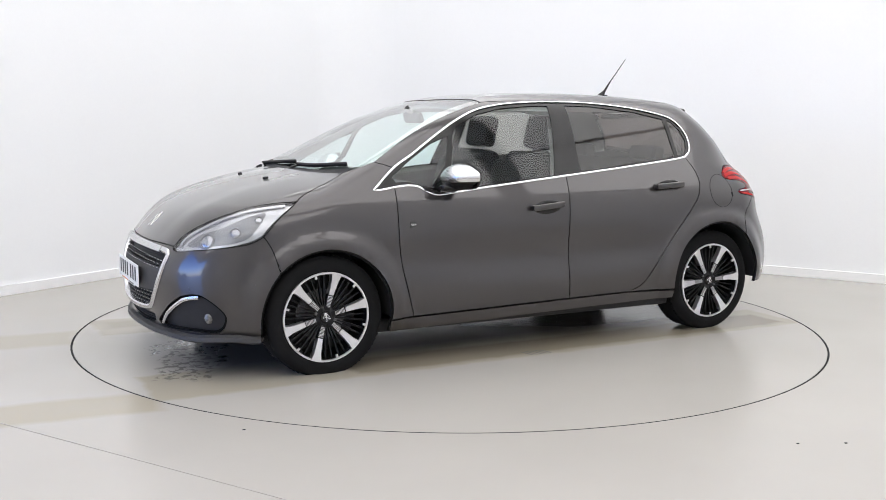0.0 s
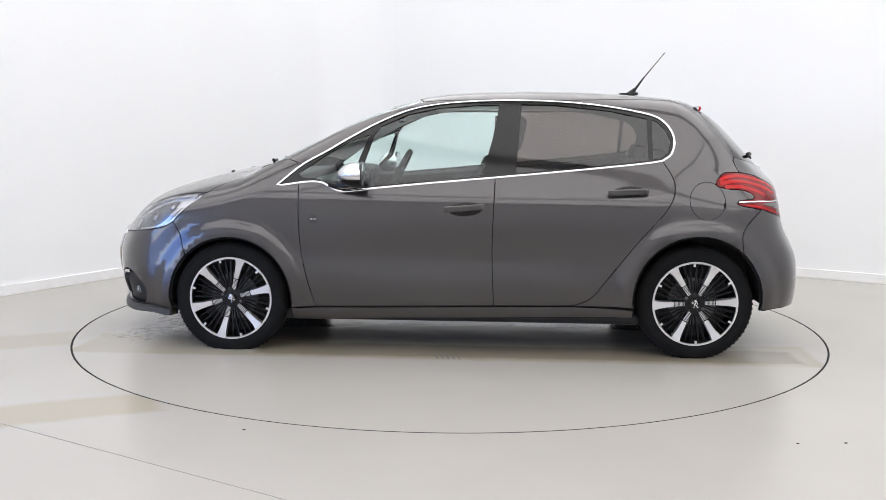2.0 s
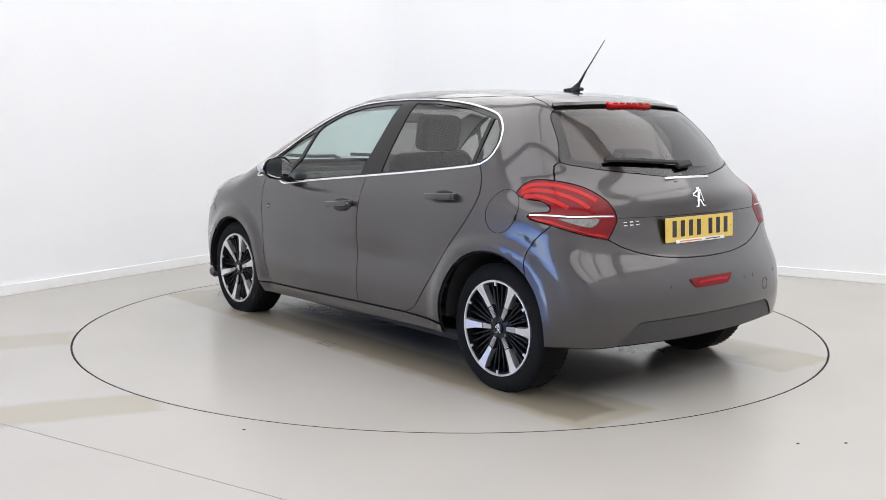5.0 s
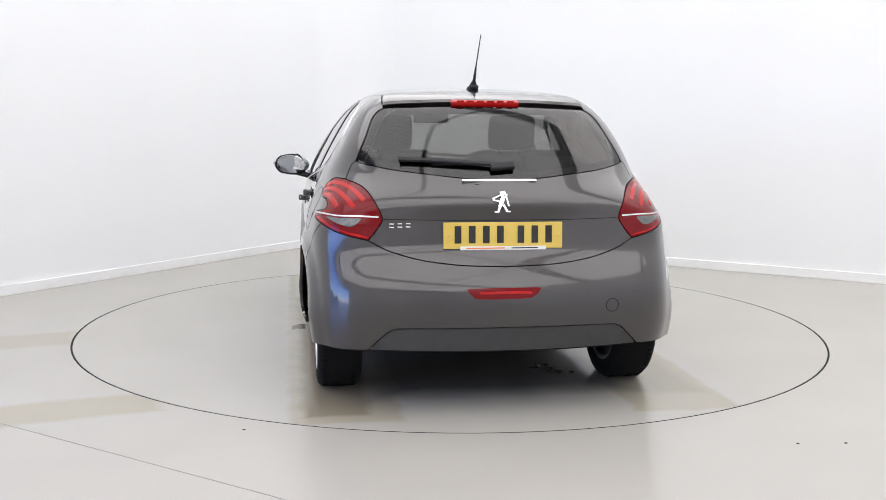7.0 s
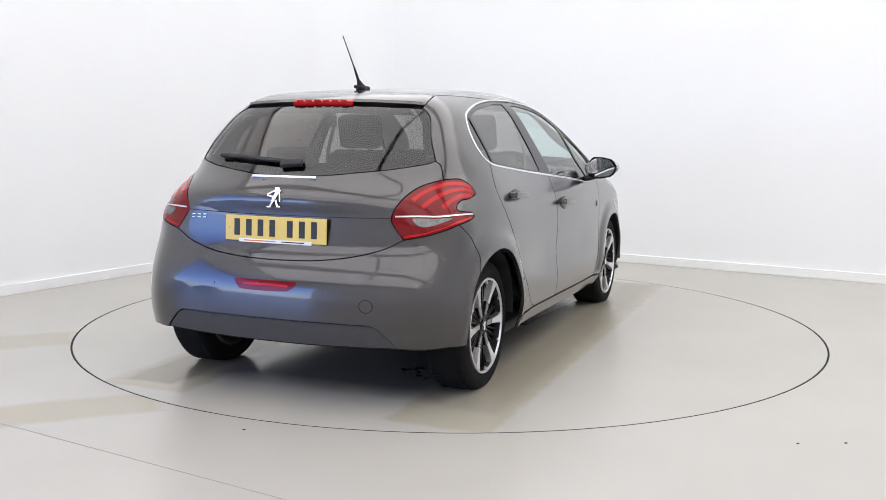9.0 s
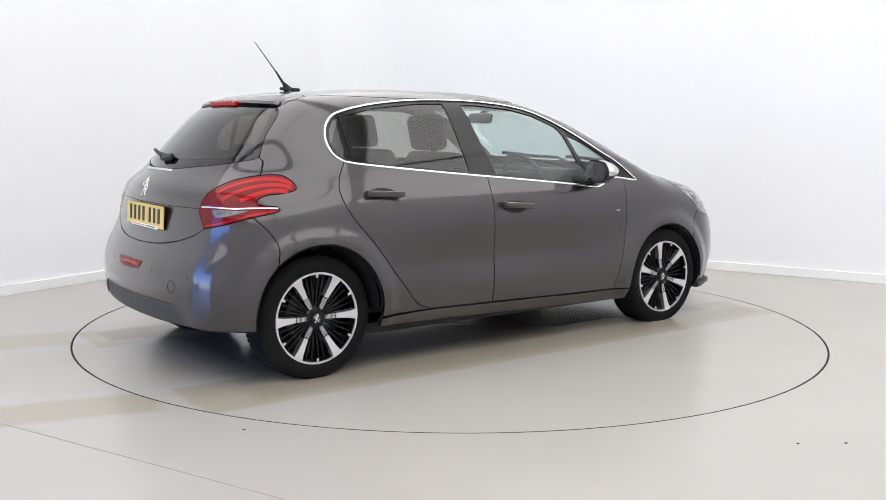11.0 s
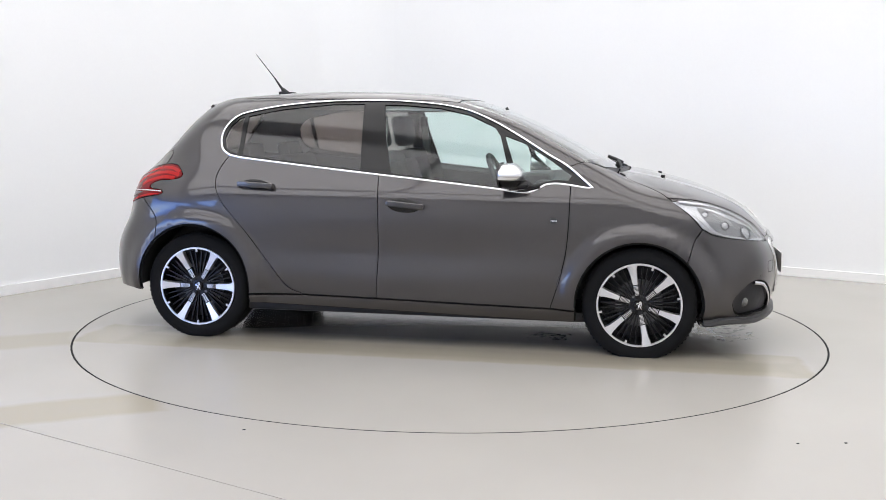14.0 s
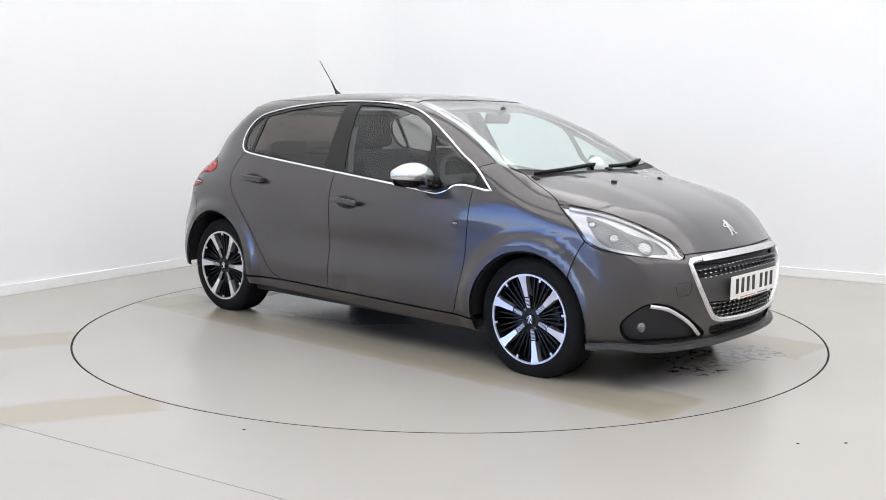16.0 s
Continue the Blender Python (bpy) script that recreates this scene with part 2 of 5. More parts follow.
hood_of_x = spline([(2.2, 0.49), (2.05, 0.655), (1.95, 0.745), (1.82, 0.828), (1.62, 0.912), (1.46, 0.958), (1.25, 1.002), (1.1, 1.022), (0.8, 1.05), (0.0, 1.06), (-2.0, 1.0)])
roof_of_x = spline([(0.6, 1.380), (0.25, 1.424), (0.05, 1.444), (-0.25, 1.457), (-0.6, 1.457), (-0.944, 1.441), (-1.227, 1.412), (-1.42, 1.372), (-1.7, 1.30)])
front_of_z = spline([(0.10, 1.96), (0.20, 2.01), (0.32, 2.05), (0.45, 2.072), (0.55, 2.07), (0.63, 2.05), (0.72, 2.01), (0.9, 1.95)])
rear_of_z = spline([(0.10, 1.83), (0.22, 1.87), (0.34, 1.90), (0.46, 1.908), (0.57, 1.893), (0.65, 1.857), (0.72, 1.822), (0.80, 1.802), (0.87, 1.795), (0.93, 1.800), (1.0, 1.752), (1.1, 1.66), (1.2, 1.565), (1.33, 1.435), (1.45, 1.31)])


def solid(x, y, z):
    """Below nought inside the car's body, above nought outside."""
    w = np.abs(y)
    s = side_of_z(z) + side_of_x(x) * (1 - 0.5 * step(0.9, 1.3, z))
    for cx, cz in (ARCH_F, ARCH_R):
        r = np.hypot(x - cx, z - cz)
        s = s + 0.022 * (1 - step(0.37, 0.46, r)) * (1 - step(0.70, 0.82, z)) * step(0.12, 0.3, z)
    s = s - 0.035 * step(1.05, 1.6, -x) * step(0.78, 1.0, z)
    s = s + 0.011 * (step(0.30, 0.78, x) + step(0.35, 0.85, -x)) * np.exp(-((z - 0.54) / 0.12) ** 2)
    side = w - s
    hood = hood_of_x(x) - 0.10 * w ** 2 - 0.10 * w ** 4 + 0.012 * step(0.25, 0.45, w) * step(1.0, 1.3, x)
    screen = 1.035 + 0.5 * (1.125 - x - 0.13 * w ** 2)
    roof = roof_of_x(x) - 0.06 * w ** 2 - 0.10 * w ** 4
    top = z - smax(hood, smin(screen, roof, 0.11), 0.03)
    nose = (x - front_of_z(z) + 0.30 * w ** 2 + 0.22 * w ** 4) * 0.95
    tail = (-x - rear_of_z(z) + (0.16 + 0.25 * step(0.82, 1.06, z)) * w ** 2 + 0.05 * w ** 4) * (0.95 - 0.2 * step(0.95, 1.05, z))
    f = smax(side, top * 0.9, 0.10)
    f = smax(f, nose, 0.16)
    f = smax(f, tail, 0.18 - 0.09 * step(1.0, 1.2, z))
    return smax(f, 0.165 - z, 0.04)


def slope(p):
    e = 1e-4
    x, y, z = p.T
    g = np.stack([solid(x + e, y, z) - solid(x - e, y, z), solid(x, y + e, z) - solid(x, y - e, z), solid(x, y, z + e) - solid(x, y, z - e)], 1) / (2 * e)
    return g


def normal(p):
    g = slope(p)
    return g / np.maximum(np.linalg.norm(g, axis=1), 1e-9)[:, None]


def snap(p, off=0.0):
    p = np.array(p, float)
    for _ in range(12):
        g = slope(p)
        f = solid(*p.T) - off
        p -= g * np.clip(f / np.maximum((g * g).sum(1), 0.05), -0.05, 0.05)[:, None]
    return p


def first_hit(start, ways, off, near, far):
    """The first meeting of each ray with the body."""
    ks = np.linspace(near, far, 150)
    f = np.stack([solid(*(start + ways * k).T) - off for k in ks])
    i = np.argmax(f < 0, axis=0)
    miss = ~(f < 0).any(0)
    i = np.where(miss, np.argmin(f, 0), np.maximum(i, 1))
    a, b = ks[np.maximum(i - 1, 0)], ks[i]
    for _ in range(24):
        m = (a + b) / 2
        out = solid(*(start + ways * m[:, None]).T) - off > 0
        a, b = np.where(out, m, a), np.where(out, b, m)
    return start + ways * b[:, None]


def S(*pts):
    """Points of the left side, given by x and z."""
    q = np.array(pts, float)
    return first_hit(np.stack([q[:, 0], 0 * q[:, 0] + 1.2, q[:, 1]], 1), np.array([[0.0, -1, 0]]), 0, 0, 1.1)


def T(*pts):
    """Points of the top, given by x and y."""
    q = np.array(pts, float)
    return first_hit(np.stack([q[:, 0], q[:, 1], 0 * q[:, 0] + 1.7], 1), np.array([[0, 0, -1.0]]), 0, 0, 1.2)


def R(*pts):
    """Points of the rear, given by y and z."""
    q = np.array(pts, float)
    return first_hit(np.stack([0 * q[:, 0] - 2.2, q[:, 0], q[:, 1]], 1), np.array([[1.0, 0, 0]]), 0, 0, 1.4)


def N(*pts):
    """Points of the nose, given by y and z."""
    q = np.array(pts, float)
    return first_hit(np.stack([0 * q[:, 0] + 2.4, q[:, 0], q[:, 1]], 1), np.array([[-1.0, 0, 0]]), 0, 0, 1.4)


def P(*pts):
    """Points near the surface, drawn onto it."""
    return snap(np.array(pts, float))


def flow(pts, gap=0.02, closed=False):
    """A smooth line through points, filled in at even steps."""
    p = np.array(pts, float)
    n = len(p)
    out = []
    for i in range(n if closed else n - 1):
        a, b = p[i], p[(i + 1) % n]
        z = p[i - 1] if i or closed else 2 * a - b
        c = p[(i + 2) % n] if closed or i + 2 < n else 2 * b - a
        k = max(1, int(np.linalg.norm(b - a) / gap))
        for j in range(k):
            t = j / k
            out.append(0.5 * ((2 * a) + (b - z) * t + (2 * z - 5 * a + 4 * b - c) * t * t + (3 * a - z - 3 * b + c) * t ** 3))
    if not closed:
        out.append(p[-1])
    return np.array(out)


def arc(centre, r, a0, a1, n=18):
    return S(*[(centre[0] + r * math.cos(radians(a0 + (a1 - a0) * i / n)), centre[1] + r * math.sin(radians(a0 + (a1 - a0) * i / n))) for i in range(n + 1)])


def mirror(p):
    return np.array(p) * np.array([1, -1, 1])


def both(half):
    """A closed outline from its left half, which runs from the middle to the middle."""
    h = np.array(half)
    return np.concatenate([h, mirror(h[::-1])[1:-1] if abs(h[0][1]) < 1e-6 and abs(h[-1][1]) < 1e-6 else mirror(h[::-1])])


def ring_of(*lines):
    out = [lines[0]]
    for k in lines[1:]:
        out.append(k[1:] if np.linalg.norm(k[0] - out[-1][-1]) < 0.004 else k)
    p = np.concatenate(out)
    keep = np.linalg.norm(p - np.roll(p, 1, 0), axis=1) > 0.003
    return p[keep]


def panel(name, outline, way, mat, parent, label="", holes=(), off=0.0, gap=0.0025, cell=0.03, fold=0.012, flange=0.012, turned=False):
    """A sheet of the car's skin inside an outline, with its edges folded in and a dark flange behind the joint.
    way: the direction in which it is laid onto the body, or the x of an upright axis round which it is wrapped."""
    if isinstance(way, (int, float)):
        def flat(p):
            d = p - np.array([way, 0, 0])
            ang = np.arctan2(d[:, 1], d[:, 0]) if way > 0 else np.arctan2(-d[:, 1], -d[:, 0])
            return np.stack([ang, p[:, 2]], 1)

        def rays(q):
            s = 1 if way > 0 else -1
            c = np.stack([np.cos(q[:, 0]) * s, np.sin(q[:, 0]) * s, 0 * q[:, 0]], 1)
            return np.stack([0 * q[:, 0] + way, 0 * q[:, 0], q[:, 1]], 1) + c * 1.4, -c
        near, far = 0.0, 1.35
    else:
        d = np.array(way, float)
        d /= np.linalg.norm(d)
        u = np.cross(d, [0, 0, 1.0] if abs(d[2]) < 0.9 else [0, 1.0, 0])
        u /= np.linalg.norm(u)
        v = np.cross(u, d)
        depth = np.array(outline) @ d

        def flat(p):
            return np.stack([p @ u, p @ v], 1)

        def rays(q):
            return q[:, :1] * u + q[:, 1:] * v, np.tile(d, (len(q), 1))
        near, far = depth.min() - 0.25, depth.max() + 0.25
    loops = [grow(flat(np.array(outline)), -gap)] + [grow(flat(np.array(h)), gap) for h in holes]
    lo, hi = loops[0].min(0), loops[0].max(0)
    gx, gy = np.meshgrid(np.arange(lo[0] + cell / 2, hi[0], cell), np.arange(lo[1] + cell / 2, hi[1], cell))
    g = np.stack([gx.ravel(), gy.ravel()], 1)
    ok = inside(g, loops[0])
    for h in loops[1:]:
        ok &= ~inside(g, h)
    g = g[ok]
    edge = np.concatenate(loops)
    if len(g):
        dist = np.sqrt(((g[:, None, :] - edge[None]) ** 2).sum(2)).min(1)
        g = g[dist > cell * 0.35]
    pts = np.concatenate([edge, g])
    segs, at = [], 0
    for lp in loops:
        segs += [(at + i, at + (i + 1) % len(lp)) for i in range(len(lp))]
        at += len(lp)
    vs, _, fs, ov, _, _ = delaunay_2d_cdt([Vector(p) for p in pts], segs, [], 0, 1e-6)
    q = np.array([tuple(v) for v in vs])
    fs = np.array([f for f in fs if len(f) == 3])
    mid = q[fs].mean(1)
    ok = inside(mid, loops[0])
    for h in loops[1:]:
        ok &= ~inside(mid, h)
    fs = fs[ok]
    used = np.unique(fs)
    remap = -np.ones(len(q), int)
    remap[used] = np.arange(len(used))
    q, fs = q[used], remap[fs]
    a, w = rays(q)
    p = first_hit(a, w, off, near, far)
    nr = normal(p)
    e1, e2 = p[fs[:, 1]] - p[fs[:, 0]], p[fs[:, 2]] - p[fs[:, 0]]
    flip = (np.cross(e1, e2) * nr[fs[:, 0]]).sum(1) < 0
    fs[flip] = fs[flip][:, ::-1]
    verts, faces, norms, index = [p], [tuple(f) for f in fs], [nr], [0] * len(fs)
    count = {}
    for f in fs:
        for i in range(3):
            k = (f[i], f[(i + 1) % 3])
            count[k] = count.get(k, 0) + 1
    rim = [k for k in count if (k[1], k[0]) not in count]
    if rim and fold:
        n0 = len(p)
        nxt, prv = {a: b for a, b in rim}, {b: a for a, b in rim}
        ids = sorted(set(nxt) | set(prv))
        where = {v: i for i, v in enumerate(ids)}
        m = len(ids)
        top, nt = p[ids], nr[ids]
        tang = np.array([p[nxt.get(v, v)] - p[prv.get(v, v)] for v in ids])
        tang /= np.maximum(np.linalg.norm(tang, axis=1), 1e-9)[:, None]
        out = np.cross(tang, nt)
        low = top - nt * fold
        wide = low + out * flange - nt * 0.002
        verts += [top, low, low, wide]
        norms += [out, out, nt, nt]
        for a_, b_ in rim:
            i, j = where[a_], where[b_]
            faces.append((n0 + j, n0 + i, n0 + m + i, n0 + m + j))
            index.append(0)
            if flange:
                faces.append((n0 + 2 * m + j, n0 + 2 * m + i, n0 + 3 * m + i, n0 + 3 * m + j))
                index.append(1)
    verts, norms = np.concatenate(verts), np.concatenate(norms)
    if turned:
        verts, norms = mirror(verts), mirror(norms)
        faces = [f[::-1] for f in faces]
    me = mesh_of(name, verts, faces, [mat, SEAL], index, True, norms)
    return part(name, me, None, parent, label)




# ---- the room ----
CORNER = Vector((-1.055, 4.369, 0))
ALONG, TOWARD = Vector((0.8586, -0.5126, 0)), Vector((-0.5126, -0.8586, 0))
ROOM_A, ROOM_B, ROOM_H = 11.0, 13.5, 4.4
YAW = math.degrees(math.atan2(ALONG.y, ALONG.x))


def room_place(a, b, z=0.0):
    """a metres along the back wall from the corner, b metres into the room."""
    return CORNER + ALONG * a + TOWARD * b + Vector((0, 0, z))


def room_box(name, a0, a1, b0, b1, z0, z1, mat, bevel=0.0, parent=None, kind="structure", label="", category=""):
    c = room_place((a0 + a1) / 2, (b0 + b1) / 2, (z0 + z1) / 2)
    bm = box((a1 - a0, b1 - b0, z1 - z0), c, bevel, (0, 0, YAW))
    ob = part(name, bm, mat, parent)
    return tagged(ob, label, category, kind=kind)


RADIUS = 2.247
floor_bm = bmesh.new()
steps = 128
inner = [floor_bm.verts.new((math.cos(2 * math.pi * i / steps) * (RADIUS + 0.005), math.sin(2 * math.pi * i / steps) * (RADIUS + 0.005), 0)) for i in range(steps)]
deep = [floor_bm.verts.new((v.co.x, v.co.y, -0.30)) for v in inner]
outer = [floor_bm.verts.new((math.cos(2 * math.pi * i / steps) * 90, math.sin(2 * math.pi * i / steps) * 90, 0)) for i in range(steps)]
for i in range(steps):
    j = (i + 1) % steps
    floor_bm.faces.new((inner[i], inner[j], outer[j], outer[i]))
    floor_bm.faces.new((inner[j], inner[i], deep[i], deep[j]))
floor = tagged(part("floor", floor_bm, FLOOR), "pale grey sealed concrete floor with faint beige tyre marks", "floor", kind="structure")
pit = bmesh.new()
bmesh.ops.create_circle(pit, cap_ends=True, segments=64, radius=RADIUS + 0.05, matrix=pose(0, 0, -0.30))
tagged(part("turntable_pit", pit, SEAL), "dark pit beneath the turntable", "pit", kind="structure")

disc = tagged(new("turntable"), "round floor-level turntable of painted concrete with wet beige tyre marks", "turntable")
plate = lathe([(0.02, 0.0), (RADIUS - 0.008, 0.0), (RADIUS - 0.005, -0.003), (RADIUS - 0.005, -0.04), (0.02, -0.04)], 160)
bmesh.ops.create_circle(plate, cap_ends=True, segments=32, radius=0.021, matrix=pose(0, 0, 0, 90))
bmesh.ops.rotate(plate, verts=plate.verts[:], cent=(0, 0, 0), matrix=Matrix.Rotation(radians(90), 3, "X"))
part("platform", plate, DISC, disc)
edge = part("edge_seal", lathe([(RADIUS - 0.0055, -0.0005), (RADIUS + 0.0050, -0.0005), (RADIUS + 0.0050, -0.012), (RADIUS - 0.0055, -0.012)], 160), SEAL, disc, "black rubber edge seal")
edge.data.transform(Matrix.Rotation(radians(90), 4, "X"))

for i in range(5):
    part("surface_mark", box((0.008, 0.085, 0.001), (-0.10 + i * 0.03, 0.945, 0.0006), 0, (0, 0, 12)), GREY_PLASTIC, disc)
joint = box((1.9, 0.0035, 0.002), (-1.09, -2.645, 0.0005), 0, (0, 0, -31.2))
tagged(part("floor_joint", joint, JOINT), "thin dark joint in the concrete floor", "floor joint", kind="structure")
for x, y, s in ((-0.839, -2.232, 0.012), (1.391, -2.341, 0.010), (1.586, -2.329, 0.012)):
    chip = part("floor_chip", box((s, 0.007, 0.003), (x, y, 0.0015), 0.001, (0, 0, 20)), PLASTIC)
    tagged(chip, "small dark chip of grit on the floor", "debris", "floor grit")
W = 0.2
room_box("wall_back", -W, ROOM_A + W, -W, 0, 0, ROOM_H, WALL, label="plain white painted wall", category="wall")
WALL_END, FRONT_START, HEAD = 7.5, 1.75, 2.9
room_box("wall_left", -W, 0, 0, WALL_END, 0, ROOM_H, WALL, label="plain white painted wall", category="wall")
room_box("wall_left", -W, 0, WALL_END, ROOM_B + W, HEAD, ROOM_H, WALL, label="white wall above a wide open doorway", category="wall")
room_box("wall_right", ROOM_A, ROOM_A + W, 0, ROOM_B, 0, ROOM_H, WALL, label="plain white painted wall", category="wall")
room_box("wall_front", FRONT_START, ROOM_A + W, ROOM_B, ROOM_B + W, 0, ROOM_H, WALL, label="plain white painted wall", category="wall")
room_box("wall_front", 0, FRONT_START, ROOM_B, ROOM_B + W, HEAD, ROOM_H, WALL, label="white wall above a wide open doorway", category="wall")
cove = bmesh.new()
CR = 0.55
low, high = [], []
for i in range(17):
    g = radians(90 * i / 16)
    p = room_place(CR - CR * math.sin(g), CR - CR * math.cos(g))
    low.append(cove.verts.new(p))
    high.append(cove.verts.new(p + Vector((0, 0, ROOM_H))))
for i in range(16):
    cove.faces.new((low[i], low[i + 1], high[i + 1], high[i]))
tagged(part("wall_corner", cove, WALL, smooth=True), "rounded white inner corner between the walls", "wall", kind="structure")
room_box("ceiling", -W, ROOM_A + W, -W, ROOM_B + W, ROOM_H, ROOM_H + 0.1, CEIL, label="plain white ceiling", category="ceiling")
room_box("baseboard", 0.02, ROOM_A, 0.0, 0.018, 0, 0.075, SKIRT, 0.004, label="low white painted skirting board", category="baseboard")
room_box("baseboard", 0.0, 0.018, 0.0, WALL_END, 0, 0.075, SKIRT, 0.004, label="low white painted skirting board", category="baseboard")


def ceiling_light(a, b, la, lb):
    ob = tagged(new("ceiling_light"), "large white diffusing ceiling light panel", "ceiling light", "ceiling lights")
    ob.matrix_basis = Matrix.Translation(room_place(a, b, ROOM_H - 0.06)) @ pose(0, 0, 0, 0, 0, YAW)
    fr = bmesh.new()
    for s in (-1, 1):
        box((la + 0.08, 0.04, 0.06), (0, s * (lb / 2 + 0.02), 0.03), 0, bm=fr)
        box((0.04, lb, 0.06), (s * (la / 2 + 0.02), 0, 0.03), 0, bm=fr)
    part("frame", fr, SKIRT, ob)
    part("diffuser", box((la, lb, 0.02), (0, 0, 0.02)), GLOW, ob, "glowing white diffuser")


for a in (1.9, 5.5, 9.1):
    for b in (1.4, 4.6, 7.8, 11.0):
        ceiling_light(a, b, 3.51, 2.78)


# ---- the yard beyond the open doorway ----
YARD_GLASS = material("dark_window_glass", (0.02, 0.022, 0.025), 0.08, 0, 0.5)


def parked_car(a, b, turn, paint):
    """A plain hatchback far off: a body swept across its width, a glasshouse and four wheels."""
    ob = tagged(new("parked_car"), "small parked hatchback standing outside in daylight", "car", "parked cars")
    lower = [(-1.95, 0.32), (-2.0, 0.62), (-1.9, 0.92), (-1.0, 0.96), (0.85, 0.94), (1.75, 0.80), (2.0, 0.60), (2.0, 0.30), (1.2, 0.22), (-1.2, 0.22)]
    upper = [(-1.85, 0.92), (-1.45, 1.36), (-0.9, 1.46), (0.1, 1.44), (0.95, 0.94)]
    for nm, line, w0, w1, mt in (("body", lower, 0.86, 0.86, paint), ("glasshouse", upper, 0.80, 0.62, YARD_GLASS)):
        bm = bmesh.new()
        half = []
        for s in (-1, 1):
            half.append([bm.verts.new((x, s * (w0 + (w1 - w0) * max(0, (z - 0.92) / 0.54)), z)) for x, z in line])
        bm.faces.new(half[0])
        bm.faces.new(half[1])
        for i in range(len(line)):
            j = (i + 1) % len(line)
            bm.faces.new((half[0][i], half[0][j], half[1][j], half[1][i]))
        bmesh.ops.bevel(bm, geom=bm.edges[:], offset=0.05, segments=3, affect="EDGES", profile=0.6)
        part(nm, bm, mt, ob, smooth=True)
    part("roof_panel", box((1.5, 1.22, 0.04), (-0.55, 0, 1.455), 0.018, (0, 1, 0)), paint, ob, smooth=True)
    for x in (-1.25, 1.25):
        for s in (-1, 1):
            w = part("wheel", tube(0.31, 0.31, (x, s * 0.70, 0.31), (x, s * 0.885, 0.31), 28), RUBBER, ob, smooth=True)
            part("rim", tube(0.20, 0.18, (x, s * 0.87, 0.31), (x, s * 0.895, 0.31), 24), ALLOY, w, smooth=True)
    ob.matrix_basis = Matrix.Translation(room_place(a, b)) @ pose(0, 0, 0, 0, 0, YAW + turn)


parked_car(-9.0, 9.2, 80, material("silver_paint", (0.45, 0.46, 0.47), 0.3, 0.6, 0.8))
parked_car(-9.4, 14.4, 95, material("white_paint", (0.75, 0.75, 0.75), 0.3, 0, 0.8))
parked_car(-8.2, 19.0, 70, material("dark_blue_paint", (0.02, 0.03, 0.06), 0.3, 0.4, 0.8))

# ---- the car ----
car = tagged(new("car"), "dark grey metallic five-door hatchback with chrome window trim on turntable", "car")

DLO = [(0.998, 0.931), (0.866, 1.040), (0.746, 1.108), (0.596, 1.198), (0.443, 1.280), (0.288, 1.342), (0.132, 1.373), (-0.025, 1.388), (-0.182, 1.395), (-0.340, 1.396), (-0.497, 1.392), (-0.655, 1.381),
       (-0.812, 1.363), (-0.968, 1.334), (-1.061, 1.305), (-1.119, 1.250), (-1.140, 1.181), (-1.120, 1.113), (-1.070, 1.077)]
BELT = [(-1.070, 1.077), (-0.943, 1.058), (-0.475, 1.009), (-0.18, 0.981), (0.442, 0.921), (0.600, 0.903), (0.660, 0.903), (0.713, 0.925), (0.745, 0.943), (0.804, 0.950), (0.88, 0.943)]
dlo_top, belt = snap(flow(S(*DLO))), snap(flow(S(*BELT)))
dlo_tip = snap(flow(S((0.88, 0.943), (0.96, 0.931), (0.998, 0.931)), 0.015))
dlo = ring_of(dlo_top, belt, dlo_tip)
cut = int(np.argmin(np.abs(belt[:, 0] + 0.18)))
belt_rear, belt_front = belt[:cut + 1], belt[cut:]
b_line = snap(flow(S((-0.183, 0.97), (-0.181, 0.933), (-0.171, 0.603), (-0.183, 0.295))))
b_line[0] = belt[cut]
door_bottom = S((-0.183, 0.295), (0.1, 0.289), (0.4, 0.282), (0.785, 0.273))
front_edge = snap(flow(S((0.785, 0.273), (0.828, 0.416), (0.862, 0.570), (0.875, 0.721), (0.88, 0.943))))
rear_edge = snap(flow(S((-1.07, 1.077), (-1.118, 1.0), (-1.132, 0.923), (-1.086, 0.818), (-0.930, 0.636), (-0.785, 0.449), (-0.699, 0.345), (-0.607, 0.303))))
rear_bottom = S((-0.607, 0.303), (-0.4, 0.299), (-0.183, 0.295))
screen_edge = snap(flow(T((0.955, 0.690), (0.72, 0.610), (0.45, 0.552), (0.225, 0.505))))
roof_edge = snap(flow(T((0.225, 0.505), (0.0, 0.512), (-0.6, 0.515), (-1.14, 0.475))))
spoiler_end = P((-1.14, 0.475, 1.41), (-1.24, 0.49, 1.385), (-1.325, 0.498, 1.352))
glass_side = snap(flow(R((0.495, 1.335), (0.535, 1.30), (0.580, 1.2), (0.625, 1.10))))
gate_side = snap(flow(P((-1.45, 0.630, 1.10), (-1.465, 0.650, 1.056), (-1.49, 0.670, 1.013))))
gate_side[0] = glass_side[-1]
LIGHT_UP = [(-1.49, 0.67, 1.013), (-1.44, 0.70, 1.018), (-1.395, 0.721, 1.010), (-1.355, 0.762, 0.975), (-1.360, 0.775, 0.948), (-1.43, 0.772, 0.932), (-1.493, 0.757, 0.925), (-1.543, 0.752, 0.904), (-1.552, 0.761, 0.883), (-1.52, 0.778, 0.876), (-1.468, 0.796, 0.872), (-1.457, 0.803, 0.858), (-1.492, 0.808, 0.845), (-1.585, 0.780, 0.825)]
light_up = snap(flow(P(*LIGHT_UP), 0.012))
